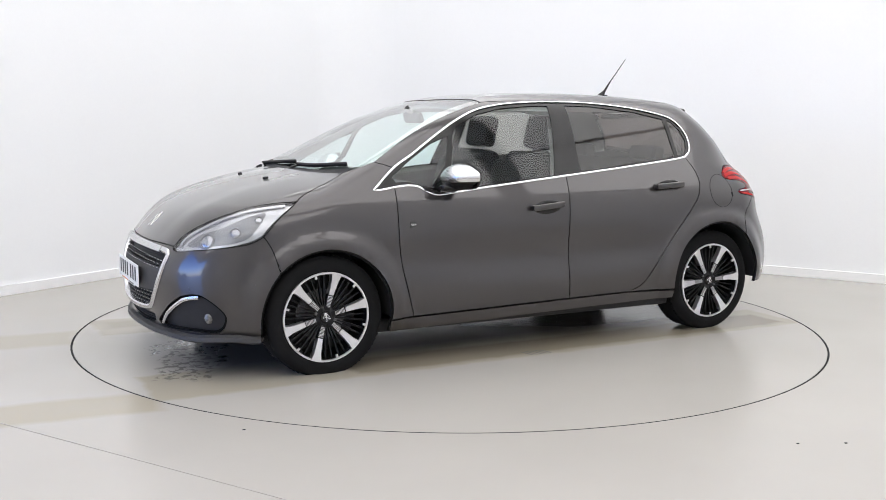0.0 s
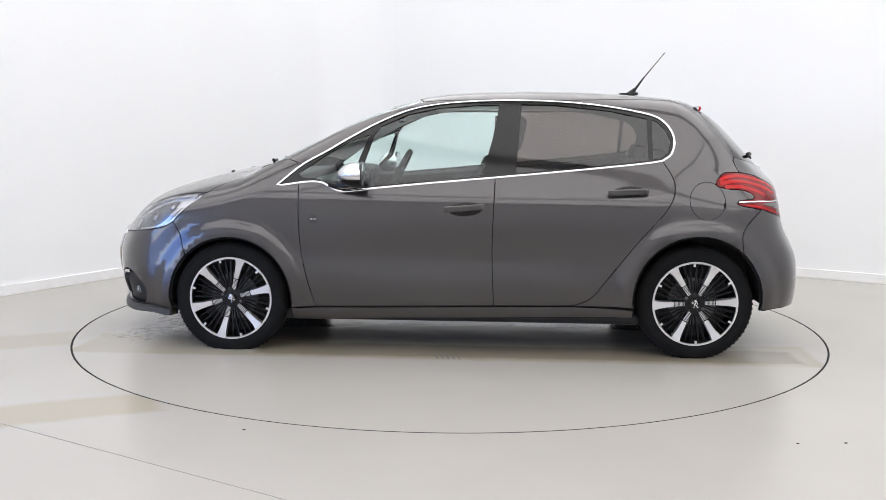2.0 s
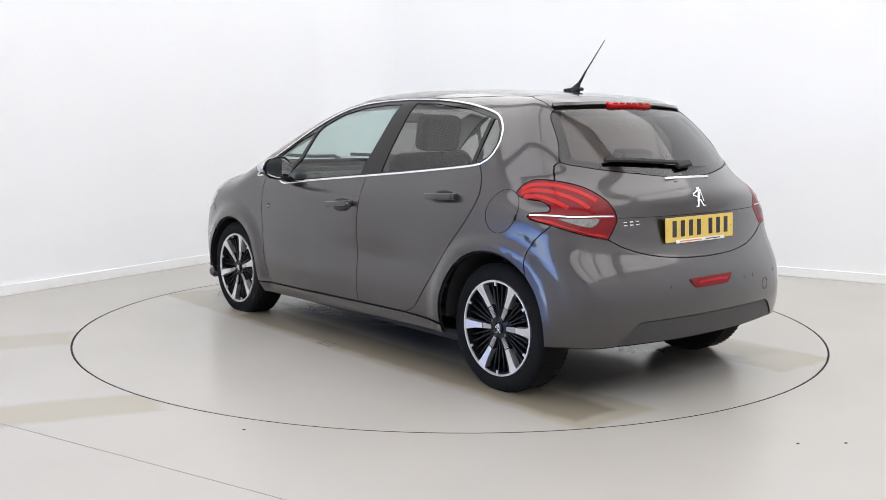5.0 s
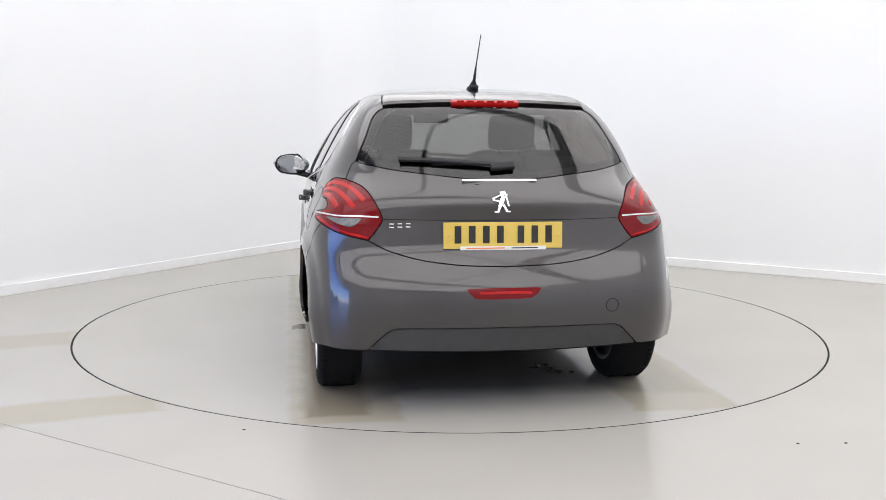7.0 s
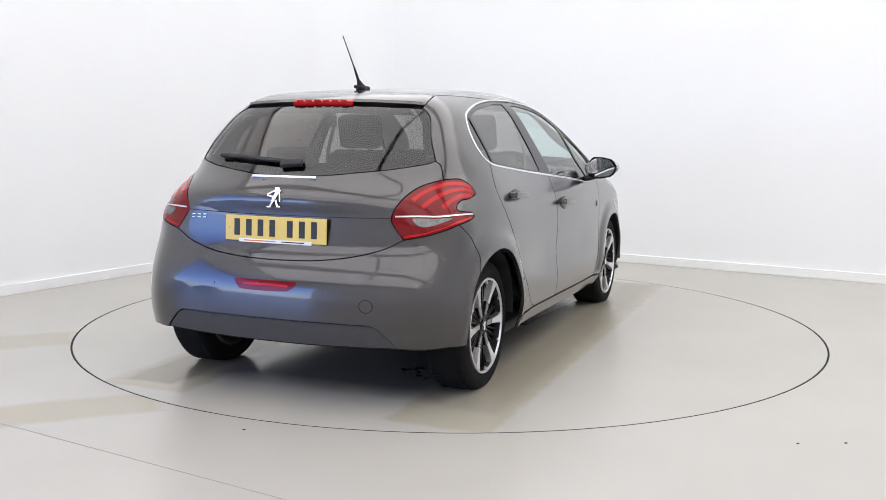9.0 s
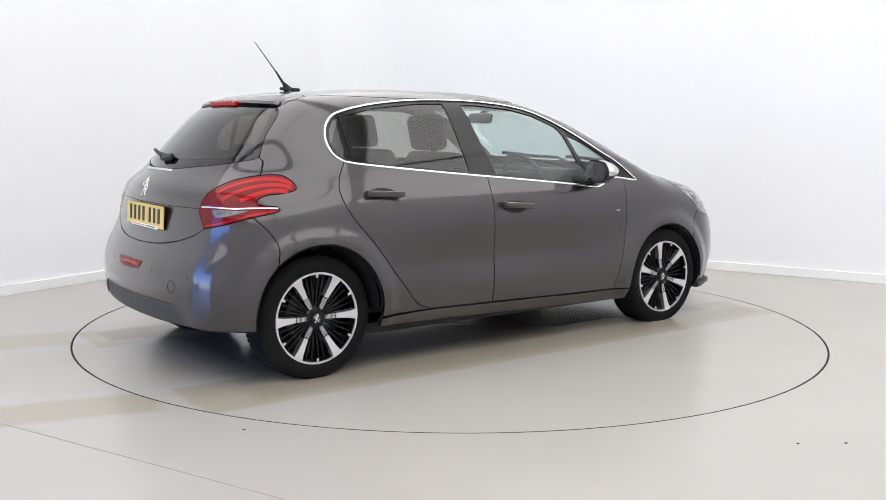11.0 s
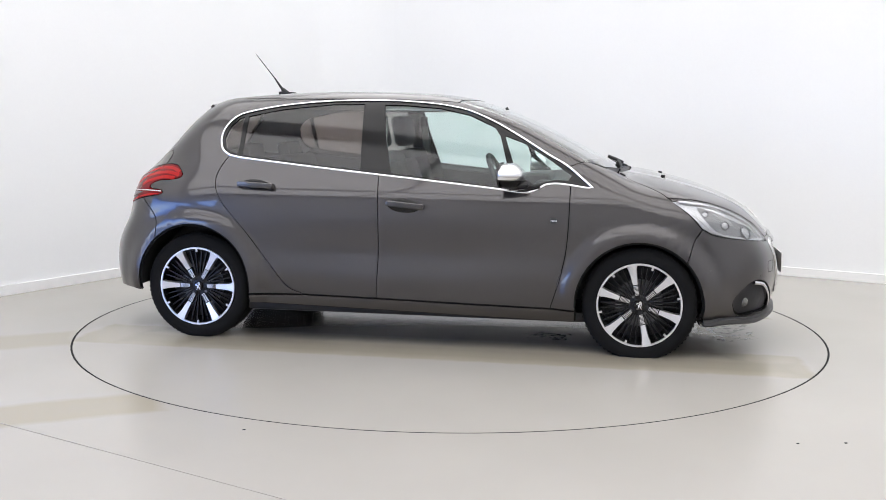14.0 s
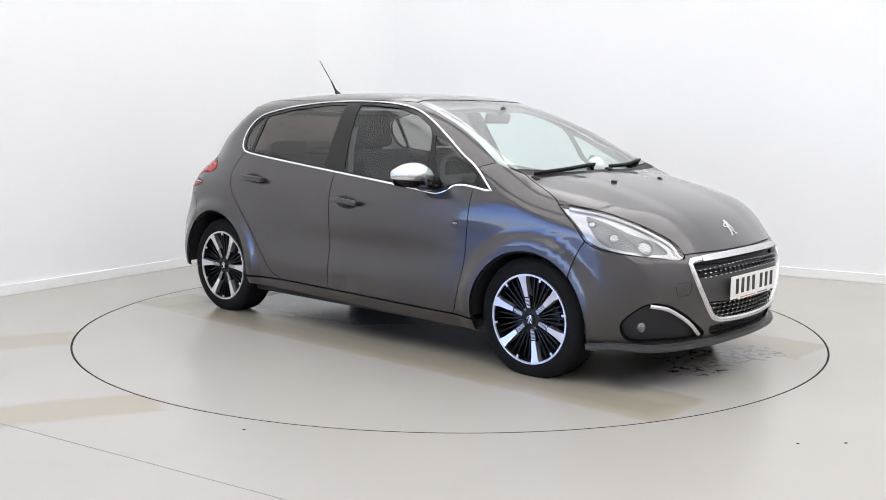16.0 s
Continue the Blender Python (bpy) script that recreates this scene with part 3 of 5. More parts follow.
light_low = snap(flow(P((-1.585, 0.780, 0.825), (-1.65, 0.735, 0.803), (-1.70, 0.672, 0.782), (-1.737, 0.590, 0.765)), 0.012))
light_in = snap(flow(P((-1.737, 0.590, 0.765), (-1.745, 0.550, 0.82), (-1.735, 0.530, 0.865), (-1.691, 0.568, 0.944), (-1.604, 0.607, 0.988), (-1.49, 0.67, 1.013)), 0.012))
tail_seam = snap(flow(P((-1.585, 0.780, 0.825), (-1.518, 0.822, 0.754), (-1.485, 0.845, 0.684), (-1.493, 0.855, 0.60))))
gate_bottom = snap(flow(R((0.59, 0.765), (0.50, 0.722), (0.36, 0.686), (0.19, 0.666), (0.0, 0.660))))
gate_bottom[0] = light_low[-1]
rear_arch = arc(ARCH_R, ARCH, 132.5, -8, 24)
HL_TOP = [(1.392, 0.750, 0.882), (1.529, 0.712, 0.872), (1.685, 0.658, 0.833), (1.795, 0.582, 0.782), (1.888, 0.505, 0.716), (1.935, 0.490, 0.662)]
hl_top = snap(flow(P(*HL_TOP), 0.012))
hl_low = snap(flow(P((1.935, 0.490, 0.662), (1.938, 0.515, 0.642), (1.844, 0.661, 0.656), (1.719, 0.755, 0.675), (1.635, 0.785, 0.692), (1.575, 0.795, 0.722)), 0.012))
hl_back = snap(flow(P((1.575, 0.795, 0.722), (1.503, 0.791, 0.800), (1.43, 0.772, 0.857), (1.392, 0.750, 0.882)), 0.012))
hood_side = snap(flow(T((1.114, 0.652), (1.253, 0.684), (1.34, 0.718), (1.392, 0.748))))
hood_side[-1] = hl_top[0]
hood_front = snap(flow(P((1.935, 0.490, 0.662), (1.965, 0.37, 0.666), (1.995, 0.18, 0.668), (2.002, 0.0, 0.668))))
cowl = snap(flow(T((1.205, 0.0), (1.185, 0.33), (1.114, 0.652))))
nose_seam = snap(flow(P((1.575, 0.795, 0.722), (1.535, 0.80, 0.655), (1.503, 0.81, 0.545))))
front_arch_back = arc(ARCH_F, ARCH, 44.5, 187, 24)
front_arch_fore = arc(ARCH_F, ARCH, 44.5, -17, 10)
tip_cut = int(np.argmin(np.abs(dlo_top[:, 0] - 0.868)))
pillar_foot = snap(flow(P(tuple(dlo_top[tip_cut]), (0.90, 0.735, 1.058), (0.955, 0.690, 1.06)), 0.02))
pillar_foot[-1] = screen_edge[0]
fender_top = snap(flow(T((0.955, 0.690), (1.04, 0.680), (1.114, 0.652)), 0.02))
fender_top[0], fender_top[-1] = screen_edge[0], hood_side[0]

hood = panel("hood", both(ring_of(cowl, hood_side, hl_top, hood_front)), (-0.35, 0, -1), PAINT, car)
roof = panel("roof", both(ring_of(snap(flow(T((-1.165, 0.0), (-1.16, 0.25), (-1.14, 0.475)))), roof_edge[::-1], snap(flow(T((0.225, 0.505), (0.265, 0.3), (0.285, 0.0)))))), (0, 0, -1), PAINT, car, cell=0.04)
spoiler = panel("spoiler", both(ring_of(snap(flow(T((-1.165, 0.0), (-1.16, 0.25), (-1.14, 0.475)))), spoiler_end, snap(flow(R((0.490, 1.352), (0.35, 1.362), (0.0, 1.368)))))), (0.5, 0, -1), PAINT, car)
gate_top = snap(flow(R((0.0, 1.028), (0.19, 1.034), (0.44, 1.060), (0.585, 1.084), (0.625, 1.10))))
tailgate = panel("tailgate", both(ring_of(gate_top, gate_side, light_in[::-1], gate_bottom)), (1, 0, -0.15), PAINT, car, cell=0.022)
glass_top = snap(flow(R((0.500, 1.335), (0.3, 1.346), (0.0, 1.350))))
rear_glass = both(ring_of(gate_top, glass_side[::-1], glass_top))
panel("rear_window", rear_glass, (1, 0, -0.5), REAR_GLASS, car, "dark tinted rear window", off=-0.003, gap=0.004, flange=0.0, fold=0.004)
border = grow(rear_glass[:, 1:], -0.035)
panel("glass_border", rear_glass, (1, 0, -0.5), DARK_PAINT, car, "black ceramic edge of the rear window", holes=[R(*border)], off=-0.008, gap=0.002, flange=0.0, fold=0)
ws_bottom = snap(flow(T((1.165, 0.0), (1.14, 0.33), (1.06, 0.655))))
ws_side = snap(flow(T((1.06, 0.655), (0.955, 0.690)), 0.02))
ws_top = snap(flow(T((0.225, 0.505), (0.265, 0.3), (0.285, 0.0))))
panel("windscreen", both(ring_of(ws_bottom, ws_side, screen_edge, ws_top)), (-0.6, 0, -1), SCREEN, car, "clear greenish windscreen", off=-0.003, gap=0.004, flange=0.0, fold=0.004)

BUMP_LOW = 0.222
front_low = snap(flow(P((1.585, 0.80, 0.205), (1.72, 0.755, BUMP_LOW), (1.86, 0.63, BUMP_LOW), (1.95, 0.47, 0.228), (1.985, 0.37, 0.232), (2.02, 0.18, 0.232), (2.03, 0.0, 0.232))))
grille_half = snap(flow(N((0.0, 0.645), (0.25, 0.643), (0.465, 0.633), (0.482, 0.618), (0.465, 0.53), (0.40, 0.42), (0.34, 0.355), (0.29, 0.336), (0.15, 0.328), (0.0, 0.326)), 0.02))
grille_ring = both(grille_half)
fog_ring = snap(flow(P((1.753, 0.748, 0.324), (1.783, 0.740, 0.379), (1.859, 0.690, 0.440), (1.921, 0.621, 0.436), (1.958, 0.55, 0.40), (1.981, 0.466, 0.345), (1.990, 0.380, 0.264), (1.884, 0.616, 0.257), (1.783, 0.712, 0.258)), 0.015, True))
intake_ring = both(snap(flow(N((0.0, 0.312), (0.30, 0.310), (0.345, 0.30), (0.335, 0.272), (0.30, 0.262), (0.0, 0.258)), 0.02)))
bumper_outline = both(ring_of(hood_front[::-1], hl_low, nose_seam, front_arch_fore, front_low))
front_bumper = panel("front_bumper", bumper_outline, 0.9, PAINT, car, holes=[grille_ring, fog_ring, mirror(fog_ring), intake_ring], cell=0.025)
rear_low = snap(flow(P((-1.595, 0.83, 0.297), (-1.70, 0.80, 0.295), (-1.80, 0.68, 0.30), (-1.835, 0.60, 0.303))))
insert_up = snap(flow(R((0.60, 0.303), (0.545, 0.36), (0.495, 0.397), (0.40, 0.402), (0.0, 0.404))))
insert_up[0] = rear_low[-1]
rear_arch_aft = arc(ARCH_R, ARCH, 132.5, 188, 10)
rear_bumper = panel("rear_bumper", both(ring_of(gate_bottom[::-1], light_low[::-1], tail_seam, rear_arch_aft, rear_low, insert_up)), -0.9, PAINT, car, cell=0.025)
insert_low = snap(flow(R((0.60, 0.303), (0.4, 0.30), (0.0, 0.298))))
panel("bumper_insert", both(ring_of(insert_up[::-1], insert_low)), (1, 0, 0), GREY_PLASTIC, car, "dark unpainted plastic lower bumper", off=-0.006)

QUARTER = [(0.866, 0.968), (0.80, 0.972), (0.722, 0.950), (0.665, 0.948), (0.565, 1.055), (0.508, 1.205), (0.62, 1.166), (0.76, 1.082), (0.885, 0.995)]
FRONT_PANE = [(0.45, 1.250), (0.30, 1.318), (0.13, 1.354), (-0.08, 1.371), (-0.20, 1.372), (-0.165, 1.19), (-0.112, 0.990), (0.20, 0.958), (0.44, 0.936), (0.60, 0.920), (0.642, 0.945), (0.53, 1.050), (0.482, 1.205)]
REAR_PANE = [(-0.322, 1.377), (-0.5, 1.374), (-0.8, 1.344), (-1.0, 1.302), (-0.998, 1.082), (-0.94, 1.074), (-0.5, 1.027), (-0.292, 1.006)]
AFT_PANE = [(-1.026, 1.297), (-1.055, 1.287), (-1.100, 1.240), (-1.120, 1.180), (-1.102, 1.122), (-1.065, 1.094), (-1.022, 1.087)]


def filled(pts):
    p = np.array(pts)
    q = []
    for a, b in zip(p, np.roll(p, -1, 0)):
        k = max(1, int(np.hypot(*(b - a)) / 0.04))
        q += [tuple(a + (b - a) * i / k) for i in range(k)]
    return S(*q)


panes = [("quarter_light", filled(QUARTER), CLEAR), ("front_window", filled(FRONT_PANE), CLEAR), ("rear_door_window", filled(REAR_PANE), PRIVACY), ("rear_quarter_window", filled(AFT_PANE), PRIVACY)]
arch_sill = S((-0.923, 0.297), (-0.80, 0.300), (-0.607, 0.303))
SILL = [(0.92, 0.262), (0.785, 0.268), (0.3, 0.279), (-0.183, 0.290), (-0.607, 0.298), (-0.925, 0.290), (-0.925, 0.243), (-0.5, 0.232), (0.2, 0.215), (0.916, 0.196)]
handles = {"front_door": (-0.015, 0.818, 5), "rear_door": (-0.880, 0.912, 3)}


def door_handle(door, x, z, tilt, keyed, sgn):
    y = float(S((x, z))[0][1])
    n = normal(S((x, z)))[0]
    m = Matrix.Translation((x, y, z)) @ pose(0, 0, 0, 0, tilt, 0)
    bowl = bmesh.new()
    bmesh.ops.create_uvsphere(bowl, u_segments=24, v_segments=10, radius=1, matrix=m @ pose(-0.01, 0.0, -0.006) @ Matrix.Diagonal((0.094, 0.009, 0.040, 1)))
    grip = box((0.205, 0.022, 0.032), (0, 0.030, 0.004), 0.009, seg=3)
    box((0.03, 0.03, 0.03), (0.085, 0.012, 0.002), 0.008, bm=grip)
    box((0.045, 0.034, 0.032), (-0.09, 0.014, 0.003), 0.010, bm=grip)
    bmesh.ops.transform(grip, matrix=m, verts=grip.verts[:])
    out = [("handle_bowl", bowl, DARK_PAINT), ("door_handle", grip, PAINT)]
    if keyed:
        out.append(("key_lock", tube(0.009, 0.008, m @ Vector((-0.095, 0.028, 0.003)), m @ Vector((-0.095, 0.034, 0.003)), 16), SATIN))
    for nm, bm, mt in out:
        if sgn < 0:
            bmesh.ops.scale(bm, vec=(1, -1, 1), verts=bm.verts[:])
        part(nm, bm, mt, door, smooth=True)


for sgn in (1, -1):
    tn = sgn < 0
    fender = panel("front_fender", ring_of(front_edge[::-1], front_arch_back[::-1], nose_seam[::-1], hl_back, hood_side[::-1], fender_top[::-1], pillar_foot[::-1], dlo_top[:tip_cut + 1][::-1], dlo_tip[::-1]), (-0.22, -0.75, -0.5), PAINT, car, turned=tn)
    fdoor = panel("front_door", ring_of(belt_front, front_edge[::-1], door_bottom[::-1], b_line[::-1]), (0, -1, -0.1), PAINT, car, turned=tn)
    rdoor = panel("rear_door", ring_of(belt_rear, b_line, rear_bottom[::-1], rear_edge[::-1]), (0, -1, -0.1), PAINT, car, turned=tn)
    panel("body_side", ring_of(pillar_foot, screen_edge, roof_edge, spoiler_end, glass_side, gate_side, light_up, tail_seam, rear_arch, arch_sill, rear_edge[::-1], dlo_top[tip_cut:][::-1]), (0.28, -0.75, -0.45), PAINT, car, turned=tn)
    panel("sill", filled(SILL), (0, -1, 0), PAINT, car, turned=tn)
    door_handle(fdoor, *handles["front_door"], True, sgn)
    door_handle(rdoor, *handles["rear_door"], False, sgn)
    panel("window_frame", dlo, (0, -1, -0.35), DARK_PAINT, car, "gloss black window frame", holes=[p[1] for p in panes], off=-0.004, gap=0.0, fold=0.01, flange=0, turned=tn)
    for nm, ring, mt in panes:
        panel(nm, ring, (0, -1, -0.35), mt, car, off=-0.008, gap=-0.002, fold=0.004, flange=0, turned=tn)
    trim = sweep(dlo, normal(dlo), [(-0.0050, -0.003), (-0.0054, 0.003), (-0.0025, 0.005), (0.0025, 0.005), (0.0054, 0.003), (0.0050, -0.003)])
    if tn:
        bmesh.ops.scale(trim, vec=(1, -1, 1), verts=trim.verts[:])
    part("window_trim", trim, CHROME, car, "bright chrome window surround", True)
    light = panel("tail_light", ring_of(light_up, light_low, light_in), -0.9, RED, car, "red tail light with a clear lower strip", cell=0.012, turned=tn)
    head = panel("headlight", ring_of(hl_top, hl_low, hl_back), (-0.6, -0.7, -0.15), LENS, car, "clear headlight with chrome and dark inner bezel", cell=0.02, fold=0.004, flange=0, turned=tn)
    panel("lamp_back", ring_of(hl_top, hl_low, hl_back), (-0.6, -0.7, -0.15), REFLECTOR, head, off=-0.014, gap=-0.002, cell=0.02, fold=0.0, flange=0, turned=tn)


def flipped(bm, sgn):
    if sgn < 0:
        bmesh.ops.scale(bm, vec=(1, -1, 1), verts=bm.verts[:])
    return bm


def placed(bm, m, sgn=1):
    bmesh.ops.transform(bm, matrix=m, verts=bm.verts[:])
    return flipped(bm, sgn)


def emblem(m, h, parent, name="emblem"):
    bm = bmesh.new()
    for (w, k, x, y, turn) in ((0.20, 0.40, 0.06, 0.06, -24), (0.24, 0.20, 0.10, 0.36, 8), (0.10, 0.16, 0.24, 0.26, -30), (0.40, 0.075, -0.20, 0.20, 24), (0.36, 0.07, -0.20, 0.03, -14),
                               (0.16, 0.24, -0.02, -0.16, -34), (0.10, 0.30, -0.10, -0.36, -22), (0.10, 0.34, 0.18, -0.30, 26), (0.22, 0.06, 0.30, -0.46, 0), (0.20, 0.06, -0.22, -0.48, 0), (0.07, 0.42, 0.30, -0.02, 12)):
        box((h * w, h * k, 0.005), (h * x, h * y, 0.002), 0.0015, (0, 0, turn), bm)
    part(name, placed(bm, m), CHROME, parent, "small chrome emblem")


# wheels
SINK = 0.0171


def wheel(x, z, sgn, turn):
    w = new("wheel")
    w.parent = car
    w.matrix_basis = pose(x, sgn * 0.705, z, 0, 0, 0 if sgn > 0 else 180) @ pose(0, 0, 0, 0, turn, 0)
    t = lathe([(0.222, -0.09), (0.236, -0.099), (0.265, -0.103), (0.292, -0.095), (0.306, -0.078), (0.309, -0.04), (0.31, 0.0), (0.309, 0.04), (0.306, 0.078), (0.292, 0.095), (0.265, 0.103), (0.236, 0.099), (0.222, 0.09)], 72)
    local = w.matrix_basis
    back = local.inverted()
    for v in t.verts:
        q = local @ v.co
        if q.z < SINK:
            q.z, q.y = SINK, q.y + 0.3 * (SINK - q.z) * math.copysign(1, q.y - sgn * 0.705)
            v.co = back @ q
    tyre = part("tyre", t, RUBBER, w, "black rubber tyre", True)
    tread = bmesh.new()
    for k in range(72):
        for y, lean in ((-0.054, 0), (0.054, 0)):
            spot = local @ pose(0, 0, 0, 0, k * 5 + (2.5 if y > 0 else 0), 0) @ Vector((0.316, y, 0))
            if spot.z < SINK + 0.002:
                continue
            box((0.004, 0.038, 0.011), (0, 0, 0), 0, bm=tread)
            bmesh.ops.transform(tread, matrix=pose(0, 0, 0, 0, k * 5 + (2.5 if y > 0 else 0), 0) @ pose(0.3066, y, 0, lean * 0.6, 0, -8 if y > 0 else 8), verts=tread.verts[-8:])
    tagged(part("tread", tread, RUBBER, tyre), kind="stuff")
    rim = lathe([(0.222, -0.09), (0.226, 0.092), (0.2245, 0.097), (0.218, 0.097), (0.216, 0.086), (0.210, 0.060), (0.205, -0.085)], 72)
    part("rim", rim, RIM_BLACK, w, "black alloy rim", True)
    part("rim_lip", lathe([(0.2285, 0.093), (0.2275, 0.1015), (0.2185, 0.1015), (0.2165, 0.094), (0.220, 0.090)], 96), ALLOY, w, "bright machined rim edge", True)
    part("brake_disc", lathe([(0.03, 0.0), (0.13, 0.0), (0.13, 0.012), (0.03, 0.012)], 40), STEEL, w)
    part("back_plate", lathe([(0.02, -0.05), (0.210, -0.05), (0.210, -0.04), (0.02, -0.04)], 40), PLASTIC, w)
    for k in range(6):
        m = pose(0, 0, 0, 0, 60 * k, 0)
        sp = bmesh.new()
        a, b = [], []
        for r, h, y in ((0.112, 0.0120, 0.088), (0.15, 0.0145, 0.092), (0.19, 0.0185, 0.097), (0.221, 0.027, 0.1005)):
            a.append([sp.verts.new((r, y, h)), sp.verts.new((r, y, -h)), sp.verts.new((r, y - 0.03, -h - 0.004)), sp.verts.new((r, y - 0.03, h + 0.004))])
        for i in range(3):
            for j in range(4):
                sp.faces.new((a[i][j], a[i][(j + 1) % 4], a[i + 1][(j + 1) % 4], a[i + 1][j]))
        sp.faces.new(a[0])
        sp.faces.new(a[-1])
        bmesh.ops.transform(sp, matrix=m, verts=sp.verts[:])
        part("spoke", sp, ALLOY, w, "machined bright spoke")
        arm = box((0.085, 0.03, 0.030), (0.076, 0.066, 0), 0.004)
        bmesh.ops.transform(arm, matrix=m, verts=arm.verts[:])
        part("spoke_root", arm, RIM_BLACK, w, smooth=True)
        for i in range(8):
            r = 0.056 + i * 0.0068
            bar = box((0.0032, 0.005, 0.019 + 0.0010 * i), (r, 0.083, 0), 0.0)
            bmesh.ops.transform(bar, matrix=m, verts=bar.verts[:])
            part("spoke_rib", bar, ALLOY, w)
        for da in (-26, -10, 10, 26):
            bl = bmesh.new()
            box((0.165, 0.020, 0.008), (0.132, 0.062, 0), 0.002, bm=bl)
            bmesh.ops.transform(bl, matrix=pose(0, 0, 0, 0, 60 * k + 30 + da * 0.55, 0), verts=bl.verts[:])
            part("blade", bl, RIM_BLACK, w, smooth=True)
        nt = box((0.020, 0.010, 0.012), (0.211, 0.096, 0), 0.002)
        bmesh.ops.transform(nt, matrix=pose(0, 0, 0, 0, 60 * k + 30, 0), verts=nt.verts[:])
        part("rim_notch", nt, ALLOY, w)
    part("hub", lathe([(0.001, 0.03), (0.062, 0.03), (0.058, 0.07), (0.040, 0.080), (0.001, 0.080)], 36), RIM_BLACK, w, smooth=True)
    part("hub_cap", lathe([(0.001, 0.078), (0.029, 0.078), (0.027, 0.087), (0.001, 0.088)], 32), DARK_PAINT, w, smooth=True)
    emblem(pose(0, 0.087, 0, -90, 0, 0) @ pose(0, 0, 0, 0, 0, 180 + turn * sgn), 0.044, w, "cap_emblem")
    for k in range(4):
        c, s = math.cos(radians(90 * k + 35)) * 0.054, math.sin(radians(90 * k + 35)) * 0.054
        part("wheel_bolt", tube(0.009, 0.008, (c, 0.06, s), (c, 0.084, s), 6), STEEL, w)
    return w


for ax, sgn, turn in ((AXLE_F, 1, 15), (AXLE_F, -1, -18), (AXLE_R, 1, 3), (AXLE_R, -1, 0)):
    wheel(ax[0], ax[1], sgn, turn)
    arch_c = ARCH_F if ax is AXLE_F else ARCH_R
    liner = bmesh.new()
    rows = []
    for i in range(25):
        a = radians(-4 + 188 * i / 24)
        x, z = arch_c[0] + math.cos(a) * (ARCH + 0.005), arch_c[1] + math.sin(a) * (ARCH + 0.005)
        rows.append([liner.verts.new((x, sgn * y, z)) for y in (0.822, 0.55)] + [liner.verts.new((arch_c[0], sgn * 0.55, arch_c[1] - 0.08))])
    for a, b in zip(rows, rows[1:]):
        liner.faces.new((a[0], a[1], b[1], b[0]))
        liner.faces.new((a[1], a[2], b[2], b[1]))
    bmesh.ops.remove_doubles(liner, verts=liner.verts[:], dist=1e-5)
    part("wheel_arch_liner", liner, PLASTIC, car, smooth=True)

def seated(p, out=0.0, spin=0.0):
    """A pose on the skin at p: its z looks out of the skin, its x runs level."""
    p = snap(np.array([p]))
    n = Vector(normal(p)[0])
    x = Vector((0, 0, 1)).cross(n).normalized()
    y = n.cross(x)
    m = Matrix((x, y, n)).transposed().to_4x4()
    m.translation = Vector(p[0]) + n * out
    return m @ pose(0, 0, 0, 0, 0, spin)


def groove(points, parent, w=0.0016):
    q = snap(np.array(points))
    part("groove", sweep(q, normal(q), [(-w, -0.004), (-w, 0.0007), (w, 0.0007), (w, -0.004)]), SEAL, parent)


def strip(pts, section, sgn=1, gap=0.02, out=0.0):
    line = snap(flow(P(*pts), gap))
    n = normal(line)
    return flipped(sweep(line + n * out, n, section, False), sgn)


# underside
tray = box((1.95, 1.50, 0.06), (0.0, 0, 0.215), 0.02)
box((0.66, 1.02, 0.06), (1.27, 0, 0.20), 0.02, bm=tray)
box((0.25, 1.30, 0.05), (1.70, 0, 0.225), 0.02, bm=tray)
box((0.80, 1.02, 0.10), (-1.36, 0, 0.36), 0.03, bm=tray)
part("underbody", tray, PLASTIC, car, "black underbody tray")
for sx in (AXLE_F[0], AXLE_R[0]):
    part("axle", tube(0.03, 0.03, (sx, -0.62, 0.29), (sx, 0.62, 0.29), 12), PLASTIC, car, smooth=True)

# grille
grille = panel("grille", grille_ring, (-1, 0, 0), PLASTIC, car, "black mesh grille in a chrome frame", off=-0.04, gap=-0.004, fold=0, flange=0)
rim_line = snap(grille_ring)
part("grille_frame", sweep(rim_line, normal(rim_line), [(-0.013, -0.03), (-0.014, 0.004), (-0.008, 0.010), (0.008, 0.010), (0.014, 0.004), (0.013, -0.03)]), SATIN, grille, "satin chrome grille frame", True)
part("grille_crown", sweep(*(lambda q: (q + normal(q) * 0.008, normal(q)))(snap(flow(N((-0.40, 0.636), (-0.2, 0.640), (0.0, 0.641), (0.2, 0.640), (0.40, 0.636)), 0.03))), [(-0.016, -0.01), (-0.016, 0.004), (0.016, 0.004), (0.016, -0.01)], False), SATIN, grille, "satin chrome upper bar", True)
mid = ring_of(snap(flow(N((0.438, 0.552), (0.2, 0.555), (0.0, 0.556), (-0.2, 0.555), (-0.438, 0.552)))), snap(flow(N((-0.405, 0.432), (-0.2, 0.424), (0.0, 0.422), (0.2, 0.424), (0.405, 0.432)))))
panel("plate_bar", mid, (-1, 0, 0), GREY_PLASTIC, grille, off=-0.012, gap=0)


